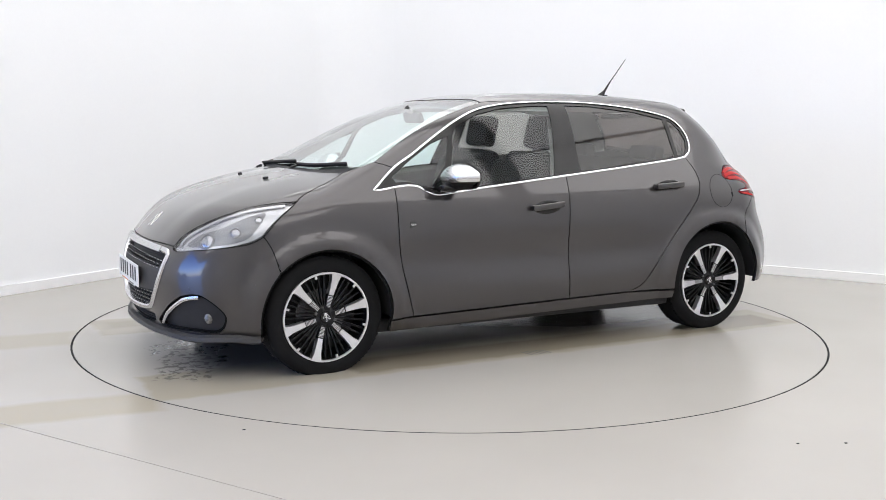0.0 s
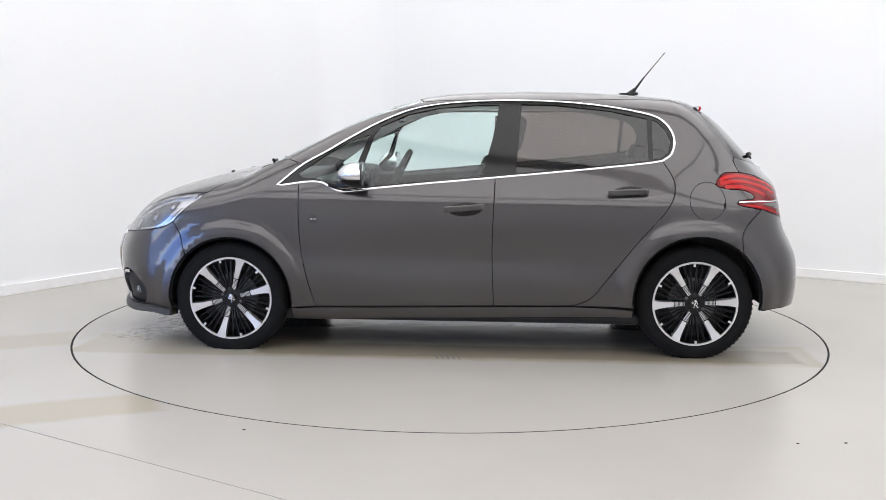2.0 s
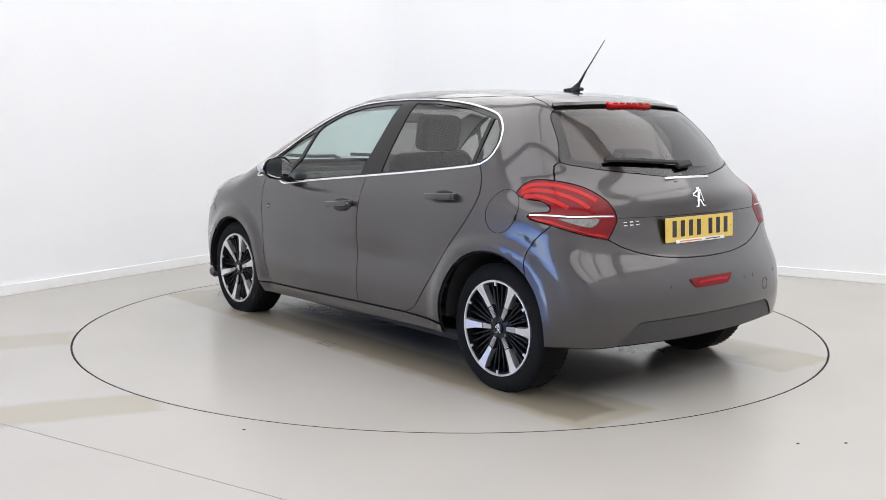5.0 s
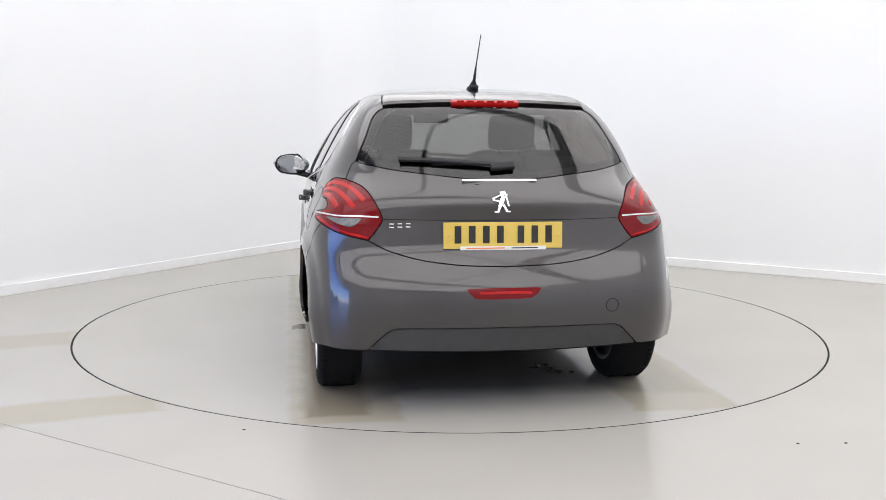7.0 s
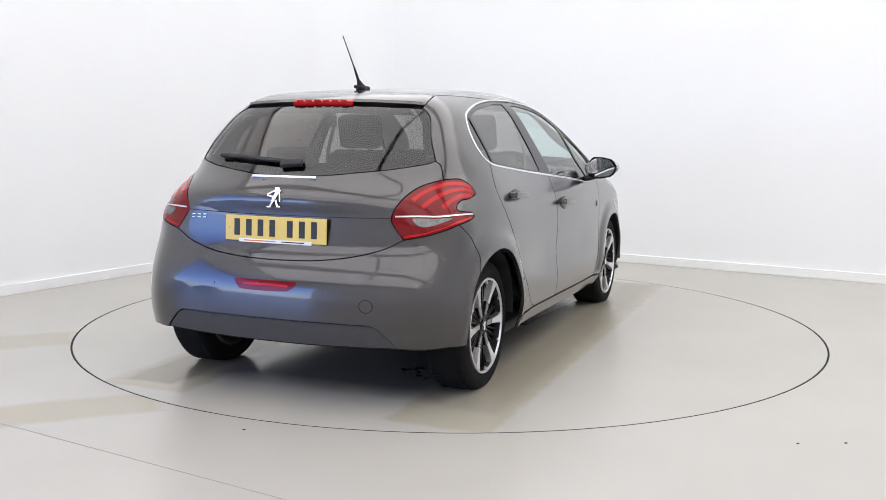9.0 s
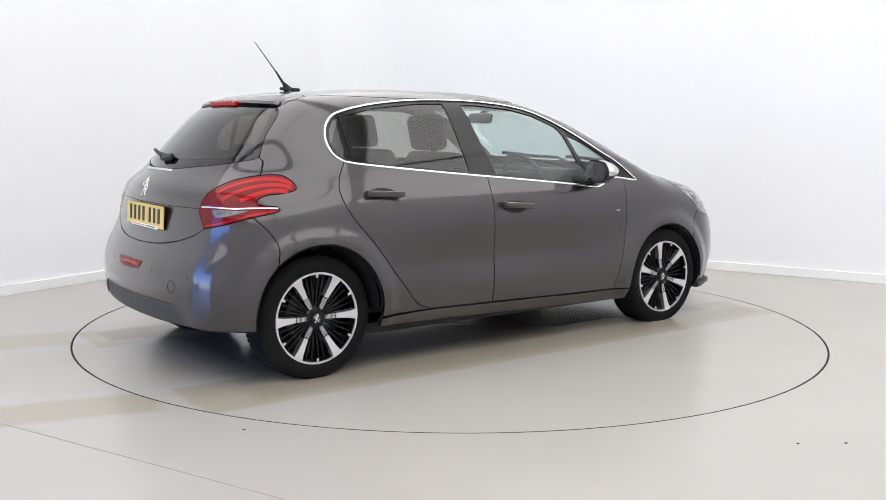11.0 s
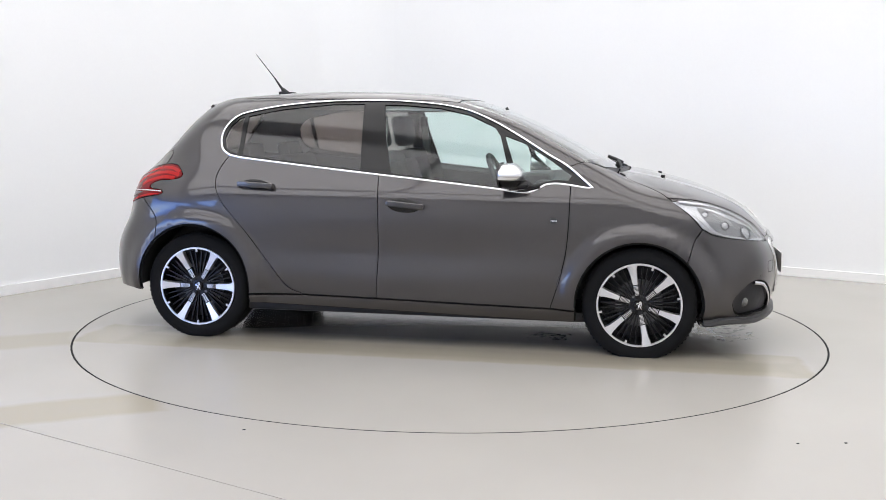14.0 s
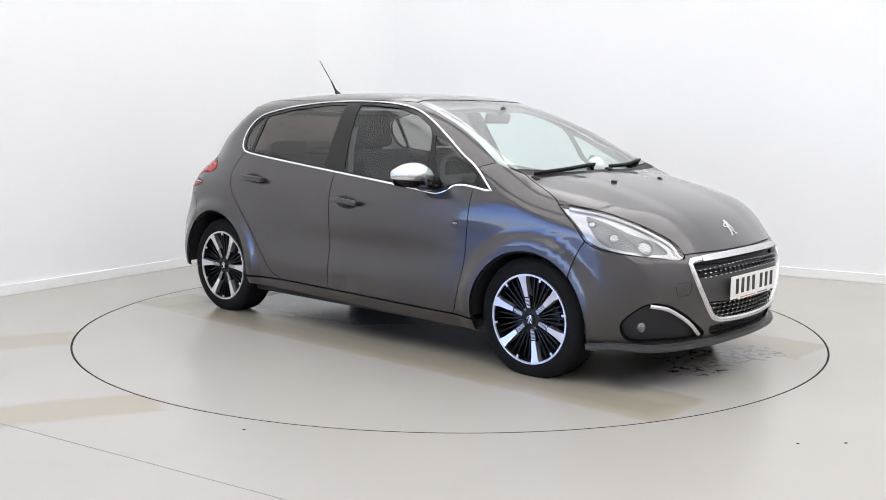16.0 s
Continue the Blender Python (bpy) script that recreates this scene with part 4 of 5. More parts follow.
def grille_mesh(z0, z1, w0, w1):
    bars, studs = bmesh.new(), bmesh.new()
    rows = int((z1 - z0) / 0.021)
    for j in range(rows + 1):
        z = z0 + (z1 - z0) * j / rows
        w = w0 + (w1 - w0) * j / rows
        line = snap(flow(N((-w, z), (-w / 2, z), (0, z), (w / 2, z), (w, z)), 0.05), -0.018)
        nn = normal(line)
        b = sweep(line, nn, [(-0.003, -0.012), (-0.003, 0.004), (0.003, 0.004), (0.003, -0.012)], False)
        me = bpy.data.meshes.new("row")
        b.to_mesh(me)
        b.free()
        bars.from_mesh(me)
        bpy.data.meshes.remove(me)
        n = int(2 * w / 0.042)
        for i in range(n):
            y = -w + (i + 0.5 + 0.5 * (j % 2)) * 2 * w / n
            if abs(y) > w - 0.01:
                continue
            m = seated((2.06, y, z), -0.014)
            bmesh.ops.create_cube(studs, size=1, matrix=m @ pose(0, 0, 0) @ Matrix.Diagonal((0.015, 0.0035, 0.006, 1)))
            if j < rows:
                m2 = seated((2.06, y + w / n * 0.5, z + 0.010), -0.024)
                bmesh.ops.create_cube(bars, size=1, matrix=m2 @ pose(0, 0, 0, 0, 0, 25 if j % 2 else -25) @ Matrix.Diagonal((0.006, 0.024, 0.012, 1)))
    tagged(part("grille_mesh", bars, PLASTIC, grille), kind="stuff")
    tagged(part("grille_studs", studs, SATIN, grille, "small bright grille studs"), kind="stuff")


grille_mesh(0.566, 0.622, 0.435, 0.462)
grille_mesh(0.348, 0.414, 0.325, 0.385)
panel("air_intake", intake_ring, (-1, 0, 0), SEAL, front_bumper, off=-0.035, gap=-0.004, fold=0, flange=0)
for z in (0.272, 0.285, 0.298):
    line = snap(flow(N((-0.33, z), (0, z), (0.33, z)), 0.05), -0.02)
    part("intake_slat", sweep(line, normal(line), [(-0.002, -0.01), (-0.002, 0.006), (0.002, 0.006), (0.002, -0.01)], False), PLASTIC, front_bumper)
lip_line = snap(flow(P((1.60, 0.795, 0.212), (1.74, 0.745, 0.226), (1.87, 0.61, 0.226), (1.955, 0.45, 0.228), (1.99, 0.30, 0.232), (2.015, 0.15, 0.236), (2.022, 0.0, 0.237)), 0.03))
lip_line = np.concatenate([lip_line, mirror(lip_line[::-1])[1:]])
flat_n = normal(lip_line) * np.array([1, 1, 0.0])
part("front_splitter", sweep(lip_line, flat_n, [(-0.020, -0.05), (-0.022, 0.018), (-0.012, 0.032), (0.006, 0.030), (0.016, 0.006), (0.016, -0.05)], False), GREY_PLASTIC, front_bumper, "dark grey plastic lower lip", True)

for sgn in (1, -1):
    tn = sgn < 0
    pocket = panel("fog_pocket", fog_ring, (-0.75, -0.6, 0), PLASTIC, front_bumper, "black fog lamp surround", off=-0.022, gap=-0.003, fold=0, flange=0, turned=tn)
    part("fog_blade", strip(((1.868, 0.678, 0.432), (1.915, 0.615, 0.418), (1.950, 0.55, 0.380), (1.974, 0.475, 0.33), (1.985, 0.405, 0.268)), [(-0.008, -0.02), (-0.009, 0.002), (0.0, 0.006), (0.009, 0.002), (0.008, -0.02)], sgn, 0.02, -0.002), SATIN, pocket, "chrome blade", True)
    lamp = bmesh.new()
    bmesh.ops.create_uvsphere(lamp, u_segments=24, v_segments=12, radius=1, matrix=pose(1.815, 0.665, 0.325) @ Matrix.Diagonal((0.024, 0.026, 0.032, 1)))
    part("fog_lamp", flipped(lamp, sgn), LAMP_CLEAR, pocket, "round fog lamp", True)
    m = seated((1.629, 0.794, 0.498), 0.0005)
    part("parking_sensor", placed(tube(0.011, 0.011, (0, 0, -0.002), (0, 0, 0.001), 20), m, sgn), PAINT, front_bumper)
    m = seated((1.906, 0.641, 0.468), 0.0005)
    part("parking_sensor", placed(tube(0.010, 0.010, (0, 0, -0.002), (0, 0, 0.001), 20), m, sgn), PAINT, front_bumper)

groove(N((-0.500, 0.535), (-0.535, 0.537), (-0.575, 0.535), (-0.580, 0.505), (-0.572, 0.478), (-0.535, 0.475), (-0.510, 0.478), (-0.502, 0.505)), front_bumper, 0.0011)

# what lies behind the headlight lenses
for sgn, head in zip((1, -1), [o for o in car.children if o.name.startswith("headlight")]):
    tn = sgn < 0
    way = (-0.6, -0.7, -0.15)
    bez = snap(flow(P((1.56, 0.757, 0.832), (1.624, 0.740, 0.822), (1.758, 0.682, 0.762), (1.847, 0.598, 0.722), (1.895, 0.575, 0.672), (1.822, 0.674, 0.674), (1.701, 0.758, 0.697), (1.632, 0.779, 0.736)), 0.015, True))
    panel("dark_bezel", bez, way, LAMP_GREY, head, "smoked inner bezel", off=-0.012, gap=0, fold=0.003, flange=0, cell=0.02, turned=tn)
    for p, r, mt, nm in (((1.822, 0.655, 0.703), 0.036, BEAM, "main_beam"), ((1.703, 0.742, 0.745), 0.024, BEAM, "dip_beam"), ((1.592, 0.765, 0.806), 0.017, REFLECTOR, "side_lamp")):
        m = seated(p, -0.014)
        b = bmesh.new()
        bmesh.ops.create_uvsphere(b, u_segments=24, v_segments=12, radius=1, matrix=m @ Matrix.Diagonal((r, r * 0.9, 0.006, 1)))
        part(nm, flipped(b, sgn), mt, head, smooth=True)
        rg = lathe([(r * 1.2, 0), (r * 1.2, 0.004), (r * 0.97, 0.006), (r * 0.95, 0)], 28)
        bmesh.ops.transform(rg, matrix=m @ pose(0, 0, 0, 90), verts=rg.verts[:])
        part("lamp_ring", flipped(rg, sgn), LAMP_GREY, head, smooth=True)
    part("running_light", strip(((1.45, 0.742, 0.862), (1.56, 0.716, 0.848), (1.685, 0.664, 0.812), (1.79, 0.592, 0.762), (1.878, 0.520, 0.698), (1.915, 0.525, 0.662)), [(-0.008, -0.01), (-0.008, 0.0), (0.008, 0.0), (0.008, -0.01)], sgn, 0.02, -0.006), REFLECTOR, head, "clear running light strip")
    part("inner_rail", strip(((1.53, 0.772, 0.80), (1.62, 0.785, 0.725), (1.70, 0.765, 0.690), (1.82, 0.682, 0.668), (1.90, 0.58, 0.656)), [(-0.004, -0.01), (-0.004, 0.0), (0.004, 0.0), (0.004, -0.01)], sgn, 0.02, -0.010), REFLECTOR, head)

# tail lights
for sgn, light in zip((1, -1), [o for o in car.children if o.name.startswith("tail_light")]):
    sec = [(-0.013, -0.004), (-0.010, 0.0008), (0.0, 0.0015), (0.010, 0.0008), (0.013, -0.004)]
    for pts in (((-1.372, 0.755, 0.975), (-1.42, 0.725, 0.993), (-1.50, 0.683, 0.99), (-1.60, 0.635, 0.962), (-1.665, 0.595, 0.922)),
                ((-1.374, 0.765, 0.958), (-1.44, 0.735, 0.968), (-1.52, 0.70, 0.955), (-1.60, 0.66, 0.922), (-1.65, 0.63, 0.890)),
                ((-1.40, 0.770, 0.943), (-1.48, 0.745, 0.942), (-1.55, 0.722, 0.918), (-1.60, 0.695, 0.885))):
        part("light_claw", strip(pts, sec, sgn, 0.015), RED_GLOW, light, "brighter red light claw", True)
    part("light_divider", strip(((-1.468, 0.803, 0.866), (-1.55, 0.78, 0.868), (-1.65, 0.72, 0.866), (-1.70, 0.63, 0.866), (-1.730, 0.545, 0.866)), [(-0.0035, -0.004), (-0.0035, 0.003), (0.0035, 0.003), (0.0035, -0.004)], sgn, 0.02), SATIN, light, "bright dividing strip")
    clear = snap(flow(P((-1.60, 0.758, 0.855), (-1.66, 0.715, 0.858), (-1.69, 0.665, 0.858), (-1.715, 0.620, 0.857), (-1.710, 0.655, 0.824), (-1.68, 0.695, 0.826), (-1.65, 0.728, 0.838)), 0.012, True))
    panel("reversing_lamp", clear, -0.9, LAMP_CLEAR, light, "clear reversing lamp", off=0.0015, gap=0.0, fold=0.004, flange=0, cell=0.012, turned=sgn < 0)
    low = snap(flow(P((-1.48, 0.806, 0.853), (-1.57, 0.782, 0.847), (-1.64, 0.742, 0.822), (-1.70, 0.675, 0.798), (-1.725, 0.62, 0.789), (-1.733, 0.585, 0.776), (-1.70, 0.665, 0.789), (-1.59, 0.772, 0.830)), 0.012, True))
    panel("fog_strip", low, -0.9, RED_GLOW, light, off=0.001, gap=0, fold=0.003, flange=0, cell=0.012, turned=sgn < 0)


# number plates, with plain bars where the characters stand
def number_plate(name, m, face, w, h, parent, label, chars):
    ob = part(name, placed(box((w, h, 0.006), (0, 0, 0), 0.002), m), face, parent, label)
    y0, ch = 0.004, h * 0.66
    xs, step_x, gap_x = -w * 0.42, w * 0.118, w * 0.055
    x = xs
    for i in range(7):
        part("character_bar", placed(box((w * 0.056, ch, 0.002), (x + w * 0.04, y0, 0.0035)), m), INK, ob)
        x += step_x + (gap_x if i == 3 else 0)
    part("plate_footer", placed(box((w * 0.72, 0.016, 0.002), (0.0, -h / 2 + 0.002, 0.0035)), m), WHITE_PLATE, ob, "white dealer strip")
    part("footer_bar", placed(box((w * 0.32, 0.005, 0.002), (-w * 0.15, -h / 2 + 0.002, 0.0045)), m), ORANGE_INK, ob)
    part("footer_bar", placed(box((w * 0.22, 0.005, 0.002), (w * 0.18, -h / 2 + 0.002, 0.0045)), m), INK, ob)
    for s in (-1, 1):
        part("plate_screw", placed(tube(0.005, 0.004, (s * w * 0.465, 0, 0.003), (s * w * 0.465, 0, 0.0055), 12), m), face, ob)
    return ob


number_plate("rear_number_plate", pose(-1.812, 0.012, 0.792, 90, 0, 270) @ pose(0, 0, 0, -3), YELLOW, 0.525, 0.114, tailgate, "yellow rear number plate", 7)
number_plate("front_number_plate", pose(2.068, 0.0, 0.488, 90, 0, 90), WHITE_PLATE, 0.52, 0.112, front_bumper, "white front number plate", 7)


# emblems and badges as plain shapes
emblem(seated((-1.80, 0.022, 0.937), 0.001), 0.098, tailgate)
emblem(seated((1.915, 0.0, 0.755), 0.001), 0.10, hood)
for i in range(3):
    m = seated((-1.76, 0.492 - i * 0.036, 0.832), 0.001)
    part("badge_bar", placed(box((0.020, 0.005, 0.004), (0, 0.007, 0.001), 0.001, bm=box((0.020, 0.005, 0.004), (0, -0.007, 0.001), 0.001)), m), SATIN, tailgate, "chrome badge bar")
part("boot_strip", placed(box((0.335, 0.014, 0.014), (0, 0, 0.004), 0.004, seg=3), pose(-1.722, 0.015, 1.020, 90, 0, 270) @ pose(0, 0, 0, -38)), SATIN, tailgate, "chrome strip above the boot handle", True)
part("boot_handle", placed(box((0.22, 0.014, 0.012), (0, 0, 0.0), 0.003), pose(-1.735, 0.015, 1.003, 90, 0, 270)), DARK_PAINT, tailgate)
crease = snap(flow(R((-0.525, 0.858), (-0.3, 0.856), (0.0, 0.856), (0.3, 0.856), (0.525, 0.858)), 0.04))
part("boot_crease", sweep(crease, normal(crease), [(-0.0015, -0.004), (-0.0015, 0.0006), (0.0015, 0.0006), (0.0015, -0.004)], False), SEAL, tailgate)

# rear bumper details
fog = snap(flow(R((0.183, 0.570), (0.10, 0.574), (-0.05, 0.575), (-0.142, 0.572), (-0.125, 0.548), (-0.098, 0.532), (0.02, 0.527), (0.147, 0.530), (0.168, 0.548)), 0.02, True))
panel("rear_fog_lamp", fog, (1, 0, 0), RED, rear_bumper, "red rear fog lamp", off=0.003, gap=0, fold=0.008, flange=0.004, cell=0.015)
part("fog_glow", sweep(*(lambda q: (q + normal(q) * 0.0035, normal(q)))(snap(flow(R((0.13, 0.552), (0.0, 0.555), (-0.10, 0.553)), 0.03))), [(-0.006, -0.002), (-0.005, 0.001), (0.005, 0.001), (0.006, -0.002)], False), RED_GLOW, rear_bumper)
for y, z in ((0.302, 0.545), (-0.261, 0.543), (-0.348, 0.544), (-0.60, 0.556)):
    m = seated((-1.89, y, z), 0.0005)
    part("parking_sensor", placed(tube(0.010, 0.010, (0, 0, -0.002), (0, 0, 0.001), 20), m), PAINT, rear_bumper)


groove(R(*[(-0.469 + 0.030 * math.cos(2 * math.pi * i / 28), 0.486 + 0.028 * math.sin(2 * math.pi * i / 28)) for i in range(28)]), rear_bumper)
sides = [o for o in car.children if o.name.startswith("body_side")]
groove(S(*[(-1.302 + 0.094 * math.cos(2 * math.pi * i / 48), 0.872 + 0.098 * math.sin(2 * math.pi * i / 48)) for i in range(48)]), sides[0])
part("fuel_flap_notch", placed(box((0.012, 0.028, 0.004), (0, 0, 0.0), 0.002), seated((-1.392, 0.81, 0.845), 0.0)), SEAL, sides[0])
for sgn, fd in zip((1, -1), [o for o in car.children if o.name.startswith("front_door")]):
    m = seated((0.796, 0.825, 0.752), 0.0015)
    if sgn < 0:
        m = seated((0.796, -0.825, 0.752), 0.0015)
    b = part("trim_badge", placed(box((0.034, 0.034, 0.003), (0, 0, 0), 0.001), m), INK, fd, "small dark square badge")
    cu = bpy.data.curves.new("badge_text", "FONT")
    cu.body, cu.size, cu.align_x, cu.align_y, cu.extrude = "TECH", 0.013, "CENTER", "CENTER", 0.0003
    tmp = new("badge_text", cu)
    me = bpy.data.meshes.new_from_object(tmp)
    bpy.data.objects.remove(tmp)
    me.materials.clear()
    me.materials.append(WHITE_INK)
    me.transform(m @ pose(0, 0, 0.0022))
    part("badge_text", me, None, b)

# roof, third brake light, antenna, wipers
brake = box((0.325, 0.035, 0.026), (0, 0, 0), 0.008, seg=3)
bk = part("high_brake_light", placed(brake, pose(-1.358, 0.012, 1.364, 0, -22, 0) @ pose(0, 0, 0, 0, 0, 90)), RED_GLOW, spoiler, "red high-level brake light", True)
for i in range(6):
    part("brake_cell", placed(box((0.034, 0.002, 0.012), (0, 0, 0)), pose(-1.3765, 0.012 + (i - 2.5) * 0.048, 1.371, 0, -22, 0) @ pose(0, 0, 0, 0, 0, 90)), RED_GLOW, bk)
part("spoiler_lip", sweep(*(lambda q: (q, normal(q)))(snap(flow(R((-0.475, 1.356), (-0.3, 1.366), (0.0, 1.370), (0.3, 1.366), (0.475, 1.356)), 0.04))), [(-0.012, -0.02), (-0.012, 0.006), (0.004, 0.012), (0.012, 0.004), (0.012, -0.02)], False), PAINT, spoiler, smooth=True)
ant = part("antenna", tube(0.028, 0.009, (-0.985, 0, 1.442), (-1.012, 0, 1.482), 20), PLASTIC, car, "black rod antenna", True)
part("antenna_foot", box((0.11, 0.045, 0.018), (-0.975, 0, 1.450), 0.008, (0, 3, 0)), PLASTIC, ant, smooth=True)
part("antenna_rod", tube(0.0085, 0.0045, (-1.008, 0, 1.472), (-1.062, 0, 1.548), 10), PLASTIC, ant, smooth=True)
part("antenna_whip", tube(0.0035, 0.0022, (-1.060, 0, 1.545), (-1.182, 0, 1.696), 8), INK, ant)

wl = snap(flow(P((-1.67, 0.0, 1.075), (-1.66, 0.1, 1.080), (-1.64, 0.22, 1.088), (-1.575, 0.44, 1.098)), 0.03))
wn_ = normal(wl)
wip = part("rear_wiper", sweep(wl + wn_ * 0.016, wn_, [(-0.010, -0.005), (-0.007, 0.006), (0.007, 0.006), (0.010, -0.005)], False), PLASTIC, car, "black rear wiper", True)
part("wiper_base", placed(box((0.11, 0.036, 0.024), (0, 0, 0.010), 0.009, seg=3), seated((-1.675, -0.005, 1.070), 0.002, 6)), PLASTIC, wip, smooth=True)
part("wiper_blade", sweep(wl[3:] + wn_[3:] * 0.008, wn_[3:], [(-0.004, -0.007), (-0.004, 0.006), (0.004, 0.006), (0.004, -0.007)], False), RUBBER, wip)
for pts, base in ((((1.15, 0.08), (1.125, 0.30), (1.055, 0.58)), (1.165, 0.06)), (((1.13, -0.60), (1.14, -0.35), (1.12, -0.02)), (1.165, -0.62))):
    q = snap(flow(T(*pts), 0.03))
    nn = normal(q)
    w = part("front_wiper", sweep(q + nn * 0.016, nn, [(-0.006, -0.004), (-0.004, 0.004), (0.004, 0.004), (0.006, -0.004)], False), PLASTIC, car, "black front wiper", True)
    part("wiper_blade", sweep(q + nn * 0.006, nn, [(-0.003, -0.007), (-0.003, 0.007), (0.003, 0.007), (0.003, -0.007)], False), RUBBER, w)
    part("wiper_base", placed(box((0.035, 0.035, 0.012), (0, 0, 0.001), 0.005, seg=3), seated((base[0], base[1], 1.02), 0.0)), PLASTIC, w, smooth=True)
panel("cowl", both(ring_of(snap(flow(T((1.20, 0.0), (1.18, 0.33), (1.11, 0.648)))), snap(flow(T((1.06, 0.652), (1.14, 0.33), (1.165, 0.0)))))), (-0.3, 0, -1), PLASTIC, car, "black plastic scuttle", off=-0.004, gap=0.001, flange=0)
for y in (0.24, -0.24):
    part("washer_jet", placed(box((0.028, 0.022, 0.014), (0, 0, 0.003), 0.005), seated((1.386, y, 0.97), 0.0)), PLASTIC, hood)


# door mirrors
def door_mirror(sgn):
    ob = new("door_mirror")
    ob.parent = car
    tagged(ob, "door mirror with satin chrome cap")
    c = (0.606, 0.912, 0.995)
    for nm, lo, hi, mt, grow_by in (("mirror_cap", -0.018, 1, SATIN, 1.0), ("mirror_housing", -1, -0.018, DARK_PAINT, 0.985), ("mirror_band", -0.028, -0.014, CHROME, 1.012)):
        bm = bmesh.new()
        bmesh.ops.create_uvsphere(bm, u_segments=40, v_segments=28, radius=1)
        for v in bm.verts:
            x, y, z = v.co
            x = math.copysign(abs(x) ** 0.8, x)
            y = math.copysign(abs(y) ** 0.65, y)
            z = math.copysign(abs(z) ** 0.85, z)
            fx = max(x, -0.62)
            taper = 1 - 0.32 * max(y + 0.3, 0) ** 1.6 - 0.9 * max(-0.3 - y, 0) ** 2
            v.co = (c[0] - 0.0415 + 0.082 * fx * grow_by, c[1] + 0.112 * y * grow_by - 0.02 * fx, c[2] + (0.070 - 0.022 * max(fx, 0) ** 2) * z * taper * grow_by + 0.006 * y)
        cut_z = [f for f in bm.faces if not (lo < f.calc_center_median().z - c[2] - 0.1 * (f.calc_center_median().y - c[1]) < hi)]
        if nm != "mirror_band":
            for zz, inner in ((lo, lo > -1), (hi, hi < 1)):
                if inner:
                    bmesh.ops.bisect_plane(bm, geom=bm.verts[:] + bm.edges[:] + bm.faces[:], plane_co=(c[0], c[1], c[2] + zz), plane_no=(0, -0.1, 1), clear_inner=zz == lo, clear_outer=zz == hi)
        else:
            bmesh.ops.bisect_plane(bm, geom=bm.verts[:] + bm.edges[:] + bm.faces[:], plane_co=(c[0], c[1], c[2] + lo), plane_no=(0, -0.1, 1), clear_inner=True)
            bmesh.ops.bisect_plane(bm, geom=bm.verts[:] + bm.edges[:] + bm.faces[:], plane_co=(c[0], c[1], c[2] + hi), plane_no=(0, -0.1, 1), clear_outer=True)
        part(nm, flipped(bm, sgn), mt, ob, smooth=True)
    gl = bmesh.new()
    bmesh.ops.create_cone(gl, cap_ends=True, segments=36, radius1=1, radius2=1, depth=0.004, matrix=pose(c[0] - 0.0925, c[1] + 0.012, c[2] + 0.004, 0, 90, 4) @ Matrix.Diagonal((0.058, 0.080, 1, 1)))
    rim_ = bmesh.new()
    bmesh.ops.create_cone(rim_, cap_ends=True, segments=36, radius1=1, radius2=1, depth=0.012, matrix=pose(c[0] - 0.088, c[1] + 0.013, c[2] + 0.002, 0, 90, 4) @ Matrix.Diagonal((0.067, 0.092, 1, 1)))
    for b, half in ((gl, 0.080), (rim_, 0.092)):
        for v in b.verts:
            dy, dz = (v.co.y - c[1] - 0.012) / half, v.co.z - c[2] - 0.003
            v.co.y += half * 0.10 * dy * (1 - abs(dy)) * 2
            v.co.z = c[2] + 0.003 + dz * (1.10 if abs(dy) > 0.45 else 1.0) * (1 - 0.16 * dy)
    part("mirror_surround", flipped(rim_, sgn), DARK_PAINT, ob)
    part("mirror_glass", flipped(gl, sgn), MIRROR, ob, "mirror glass")
    foot = box((0.10, 0.12, 0.035), (0.60, 0.845, 0.935), 0.014, (14, 0, -12), seg=3)
    part("mirror_foot", flipped(foot, sgn), DARK_PAINT, ob, smooth=True)
    sail = box((0.12, 0.03, 0.03), (0.66, 0.795, 0.925), 0.012, (0, -12, 0), seg=3)
    part("mirror_base", flipped(sail, sgn), DARK_PAINT, ob, smooth=True)


door_mirror(1)
door_mirror(-1)

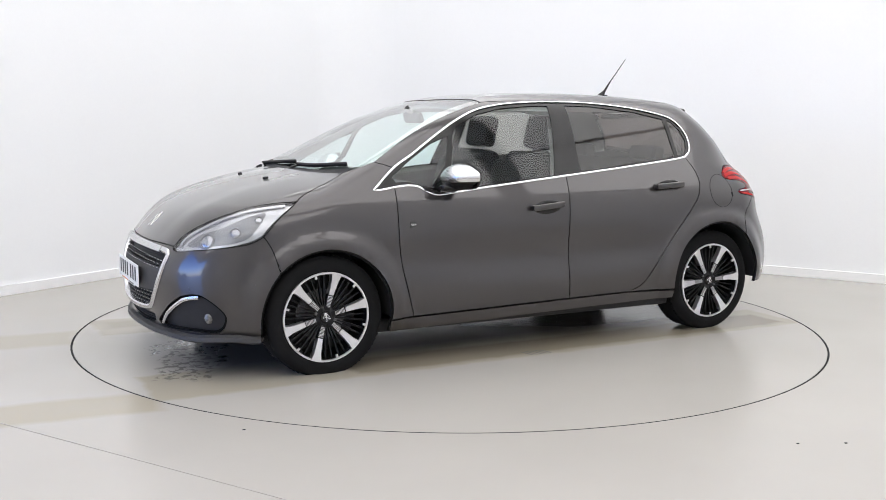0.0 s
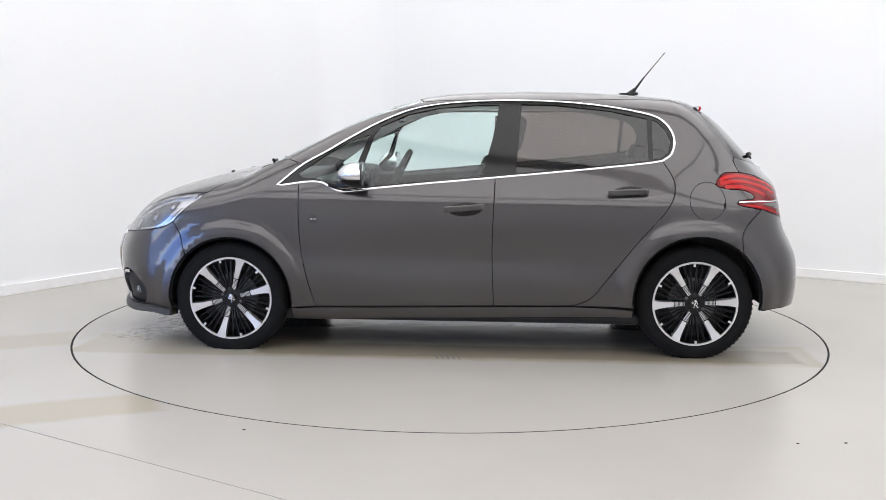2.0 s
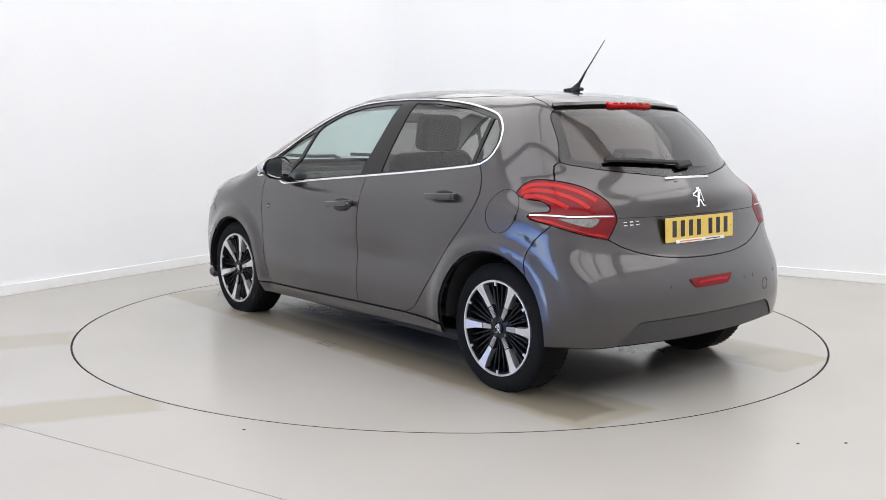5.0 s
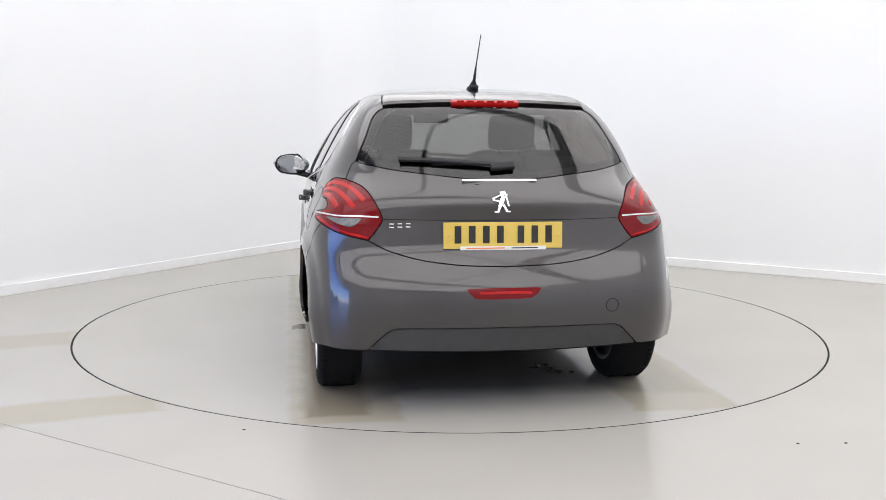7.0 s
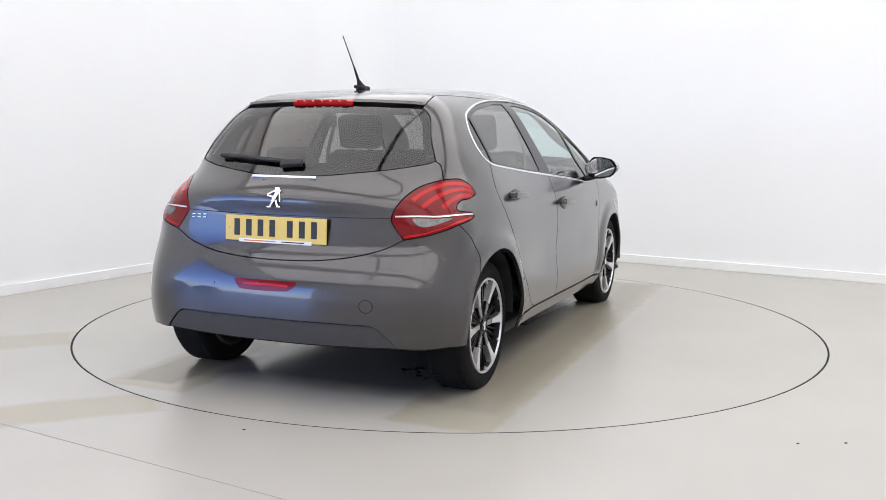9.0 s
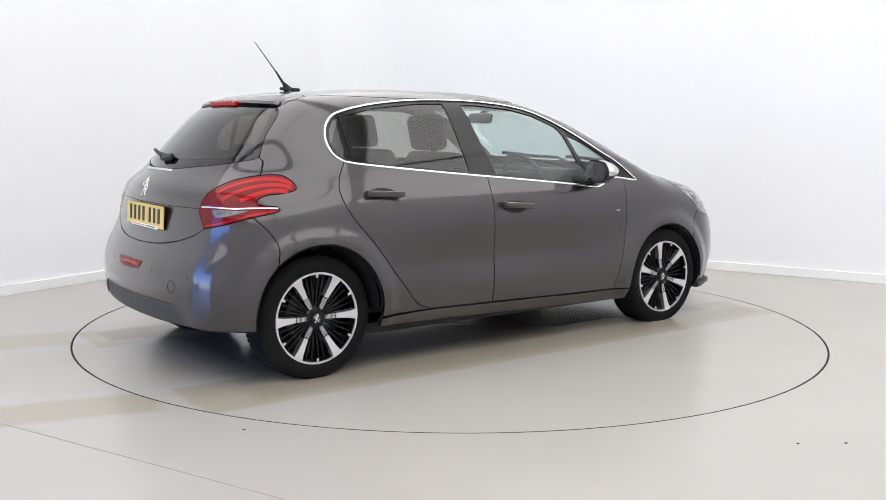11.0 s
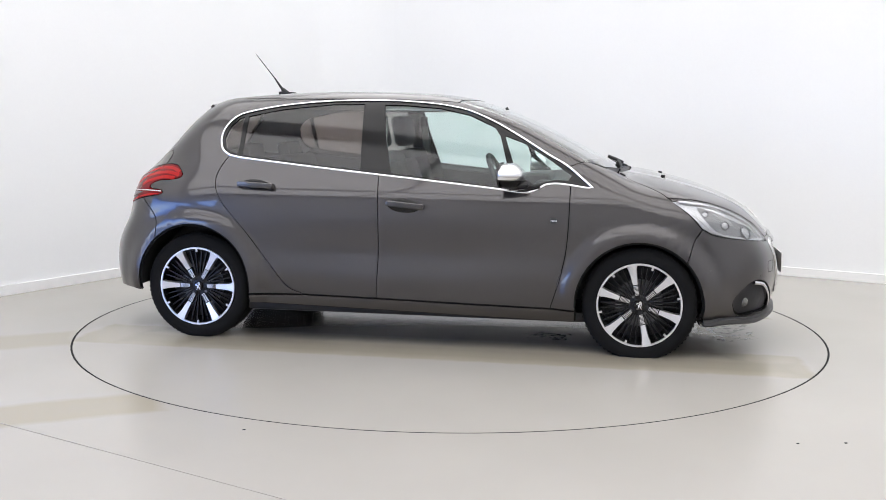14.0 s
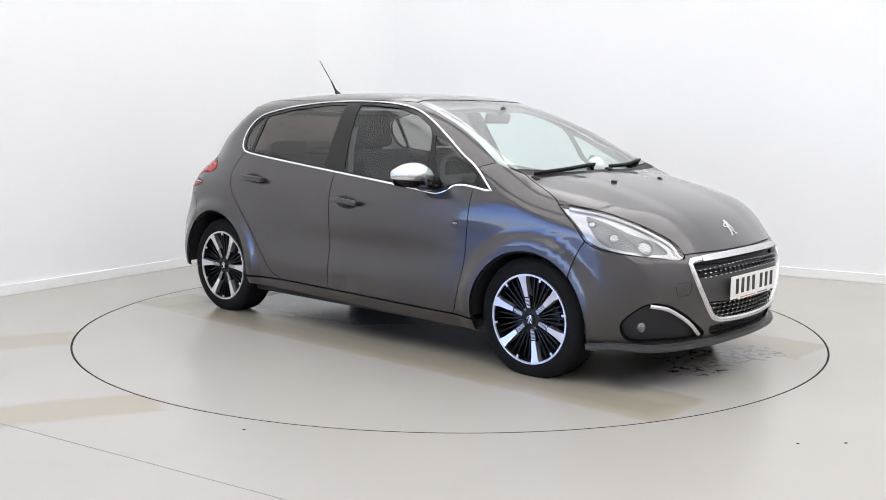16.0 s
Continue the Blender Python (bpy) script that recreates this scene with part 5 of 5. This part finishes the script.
# ---- inside the car ----
panel("headliner", both(ring_of(T((-1.16, 0.0), (-1.14, 0.475)), roof_edge[::-1], T((0.225, 0.505), (0.285, 0.0)))), (0, 0, -1), LINER, roof, "pale grey headliner", off=-0.035, gap=-0.02, cell=0.06, fold=0, flange=0)
for sgn in (1, -1):
    tn = sgn < 0
    bs = sides[0 if sgn > 0 else 1]
    panel("pillar_trim", ring_of(pillar_foot, screen_edge, roof_edge, spoiler_end, glass_side, S((-1.40, 1.08), (-1.25, 1.07), (-1.08, 1.072)), dlo_top[tip_cut:][::-1]), (0.28, -0.75, -0.45), LINER, bs, off=-0.030, gap=-0.015, cell=0.05, fold=0, flange=0, turned=tn)
    card = filled([(0.86, 0.925), (0.40, 0.918), (-0.18, 0.972), (-1.06, 1.066), (-1.10, 0.93), (-0.75, 0.45), (-0.60, 0.32), (0.78, 0.29)])
    panel("door_card", card, (0, -1, -0.1), TRIM, [o for o in car.children if o.name.startswith("front_door")][0 if sgn > 0 else 1], off=-0.075, gap=0, cell=0.06, fold=0, flange=0, turned=tn)
    cap_line = S((0.86, 0.925), (0.40, 0.918), (-0.18, 0.972), (-0.6, 1.01), (-1.06, 1.066))
    part("door_capping", flipped(sweep(snap(flow(cap_line, 0.05), -0.045), normal(snap(flow(cap_line, 0.05), -0.045)), [(-0.02, -0.035), (-0.02, 0.035), (0.012, 0.035), (0.012, -0.035)], False), sgn), TRIM, car)
cabin = box((2.2, 1.36, 0.04), (-0.2, 0, 0.30), 0.01)
part("cabin_floor", cabin, TRIM, car, "dark carpet")
dash = box((0.42, 1.36, 0.22), (0.86, 0, 0.83), 0.07, (0, 8, 0), seg=4)
box((0.16, 0.42, 0.10), (0.68, -0.36, 0.945), 0.04, bm=dash, seg=3)
box((0.28, 0.20, 0.45), (0.62, 0, 0.62), 0.05, bm=dash, seg=3)
box((0.30, 1.15, 0.05), (1.05, 0, 0.945), 0.02, (0, 4, 0), bm=dash)
part("dashboard", dash, TRIM, car, "dark soft dashboard", True)
sw = new("steering_wheel")
sw.parent = car
sw.matrix_basis = pose(0.46, -0.36, 0.93, 0, 62, 0)
part("wheel_rim", (lambda b: (bmesh.ops.rotate(b, verts=b.verts[:], cent=(0, 0, 0), matrix=Matrix.Rotation(radians(90), 3, "X")), b)[1])(lathe([(0.172 + 0.016 * math.cos(2 * math.pi * i / 10), 0.016 * math.sin(2 * math.pi * i / 10)) for i in range(10)], 40)), TRIM, sw, smooth=True)
part("wheel_boss", box((0.10, 0.34, 0.03), (0, 0, 0), 0.012, seg=3), TRIM, sw, smooth=True)
part("wheel_boss_badge", box((0.03, 0.03, 0.006), (0, 0, 0.016), 0.002), SATIN, sw)
part("interior_mirror", box((0.03, 0.23, 0.065), (0.40, 0.02, 1.300), 0.02, (0, 15, 0), seg=3), TRIM, car, "rear-view mirror", True)
part("mirror_stalk", tube(0.012, 0.02, (0.40, 0.02, 1.32), (0.45, 0.02, 1.355), 10), TRIM, car)


def car_seat(x, y):
    s = new("front_seat")
    s.parent = car
    s.matrix_basis = pose(x, y, 0)
    tagged(s, "dark cloth front seat")
    part("seat_cushion", box((0.50, 0.50, 0.16), (0.08, 0, 0.50), 0.06, (0, -6, 0), seg=4), CLOTH, s, smooth=True)
    back = box((0.14, 0.48, 0.62), (-0.24, 0, 0.80), 0.06, (0, -17, 0), seg=4)
    for k in (-1, 1):
        box((0.19, 0.10, 0.50), (-0.20, k * 0.20, 0.80), 0.045, (0, -17, 0), bm=back, seg=3)
    part("seat_back", back, CLOTH, s, smooth=True)
    part("headrest", box((0.10, 0.27, 0.20), (-0.372, 0, 1.215), 0.045, (0, -12, 0), seg=4), CLOTH, s, smooth=True)
    for k in (-1, 1):
        part("headrest_post", tube(0.006, 0.006, (-0.33, k * 0.06, 1.06), (-0.365, k * 0.06, 1.16), 8), STEEL, s)


BELT_GREY = material("seat_belt_webbing", (0.16, 0.16, 0.155), 0.8)
for sgn in (1, -1):
    hang = [Vector((-0.20, sgn * 0.585, 1.27)), Vector((-0.19, sgn * 0.635, 1.10)), Vector((-0.18, sgn * 0.665, 0.80)), Vector((-0.18, sgn * 0.675, 0.45))]
    web = bmesh.new()
    rows = [[web.verts.new(p + Vector((dx, sgn * dy, 0))) for dx, dy in ((-0.022, 0), (0.022, 0), (0.022, 0.002), (-0.022, 0.002))] for p in hang]
    for r0, r1 in zip(rows, rows[1:]):
        for j in range(4):
            web.faces.new((r0[j], r0[(j + 1) % 4], r1[(j + 1) % 4], r1[j]))
    belt_ob = part("seat_belt", web, BELT_GREY, car, "pale grey seat belt")
    part("belt_guide", box((0.05, 0.02, 0.07), (-0.20, sgn * 0.59, 1.275), 0.008), TRIM, belt_ob, smooth=True)
car_seat(0.08, -0.36)
car_seat(0.08, 0.36)
bench = box((0.45, 1.24, 0.18), (-0.62, 0, 0.52), 0.06, (0, -6, 0), seg=4)
box((0.14, 1.22, 0.56), (-0.97, 0, 0.78), 0.05, (0, -18, 0), bm=bench, seg=4)
rb = part("rear_bench", bench, CLOTH, car, "dark cloth rear bench", True)
for y in (-0.36, 0.36):
    part("headrest", box((0.09, 0.26, 0.10), (-1.09, y, 1.085), 0.03, (0, -14, 0), seg=3), CLOTH, rb, smooth=True)
part("parcel_shelf", box((0.42, 1.16, 0.02), (-1.30, 0, 0.975), 0.006), TRIM, car, "dark parcel shelf")
part("boot_lining", box((0.04, 1.1, 0.5), (-1.60, 0, 0.72), 0.01, (0, 10, 0)), TRIM, car)


# ---- what moves: the turntable carries the car round ----
def motions():
    offset = Vector((-0.1002, 0.0656, -SINK))
    table, ride = [], []
    for t in [0, 0.1] + [0.5 * i for i in range(1, 32)] + [15.9, 16.0]:
        a = 208.266 - 15.575 * t
        table.append((t, pose(0, 0, 0, 0, 0, a)))
        ride.append((t, Matrix.Translation(Matrix.Rotation(radians(a), 3, "Z") @ offset) @ pose(0, 0, 0.0, 0, 0, a)))
    walk(disc, table)
    walk(car, ride)


motions()
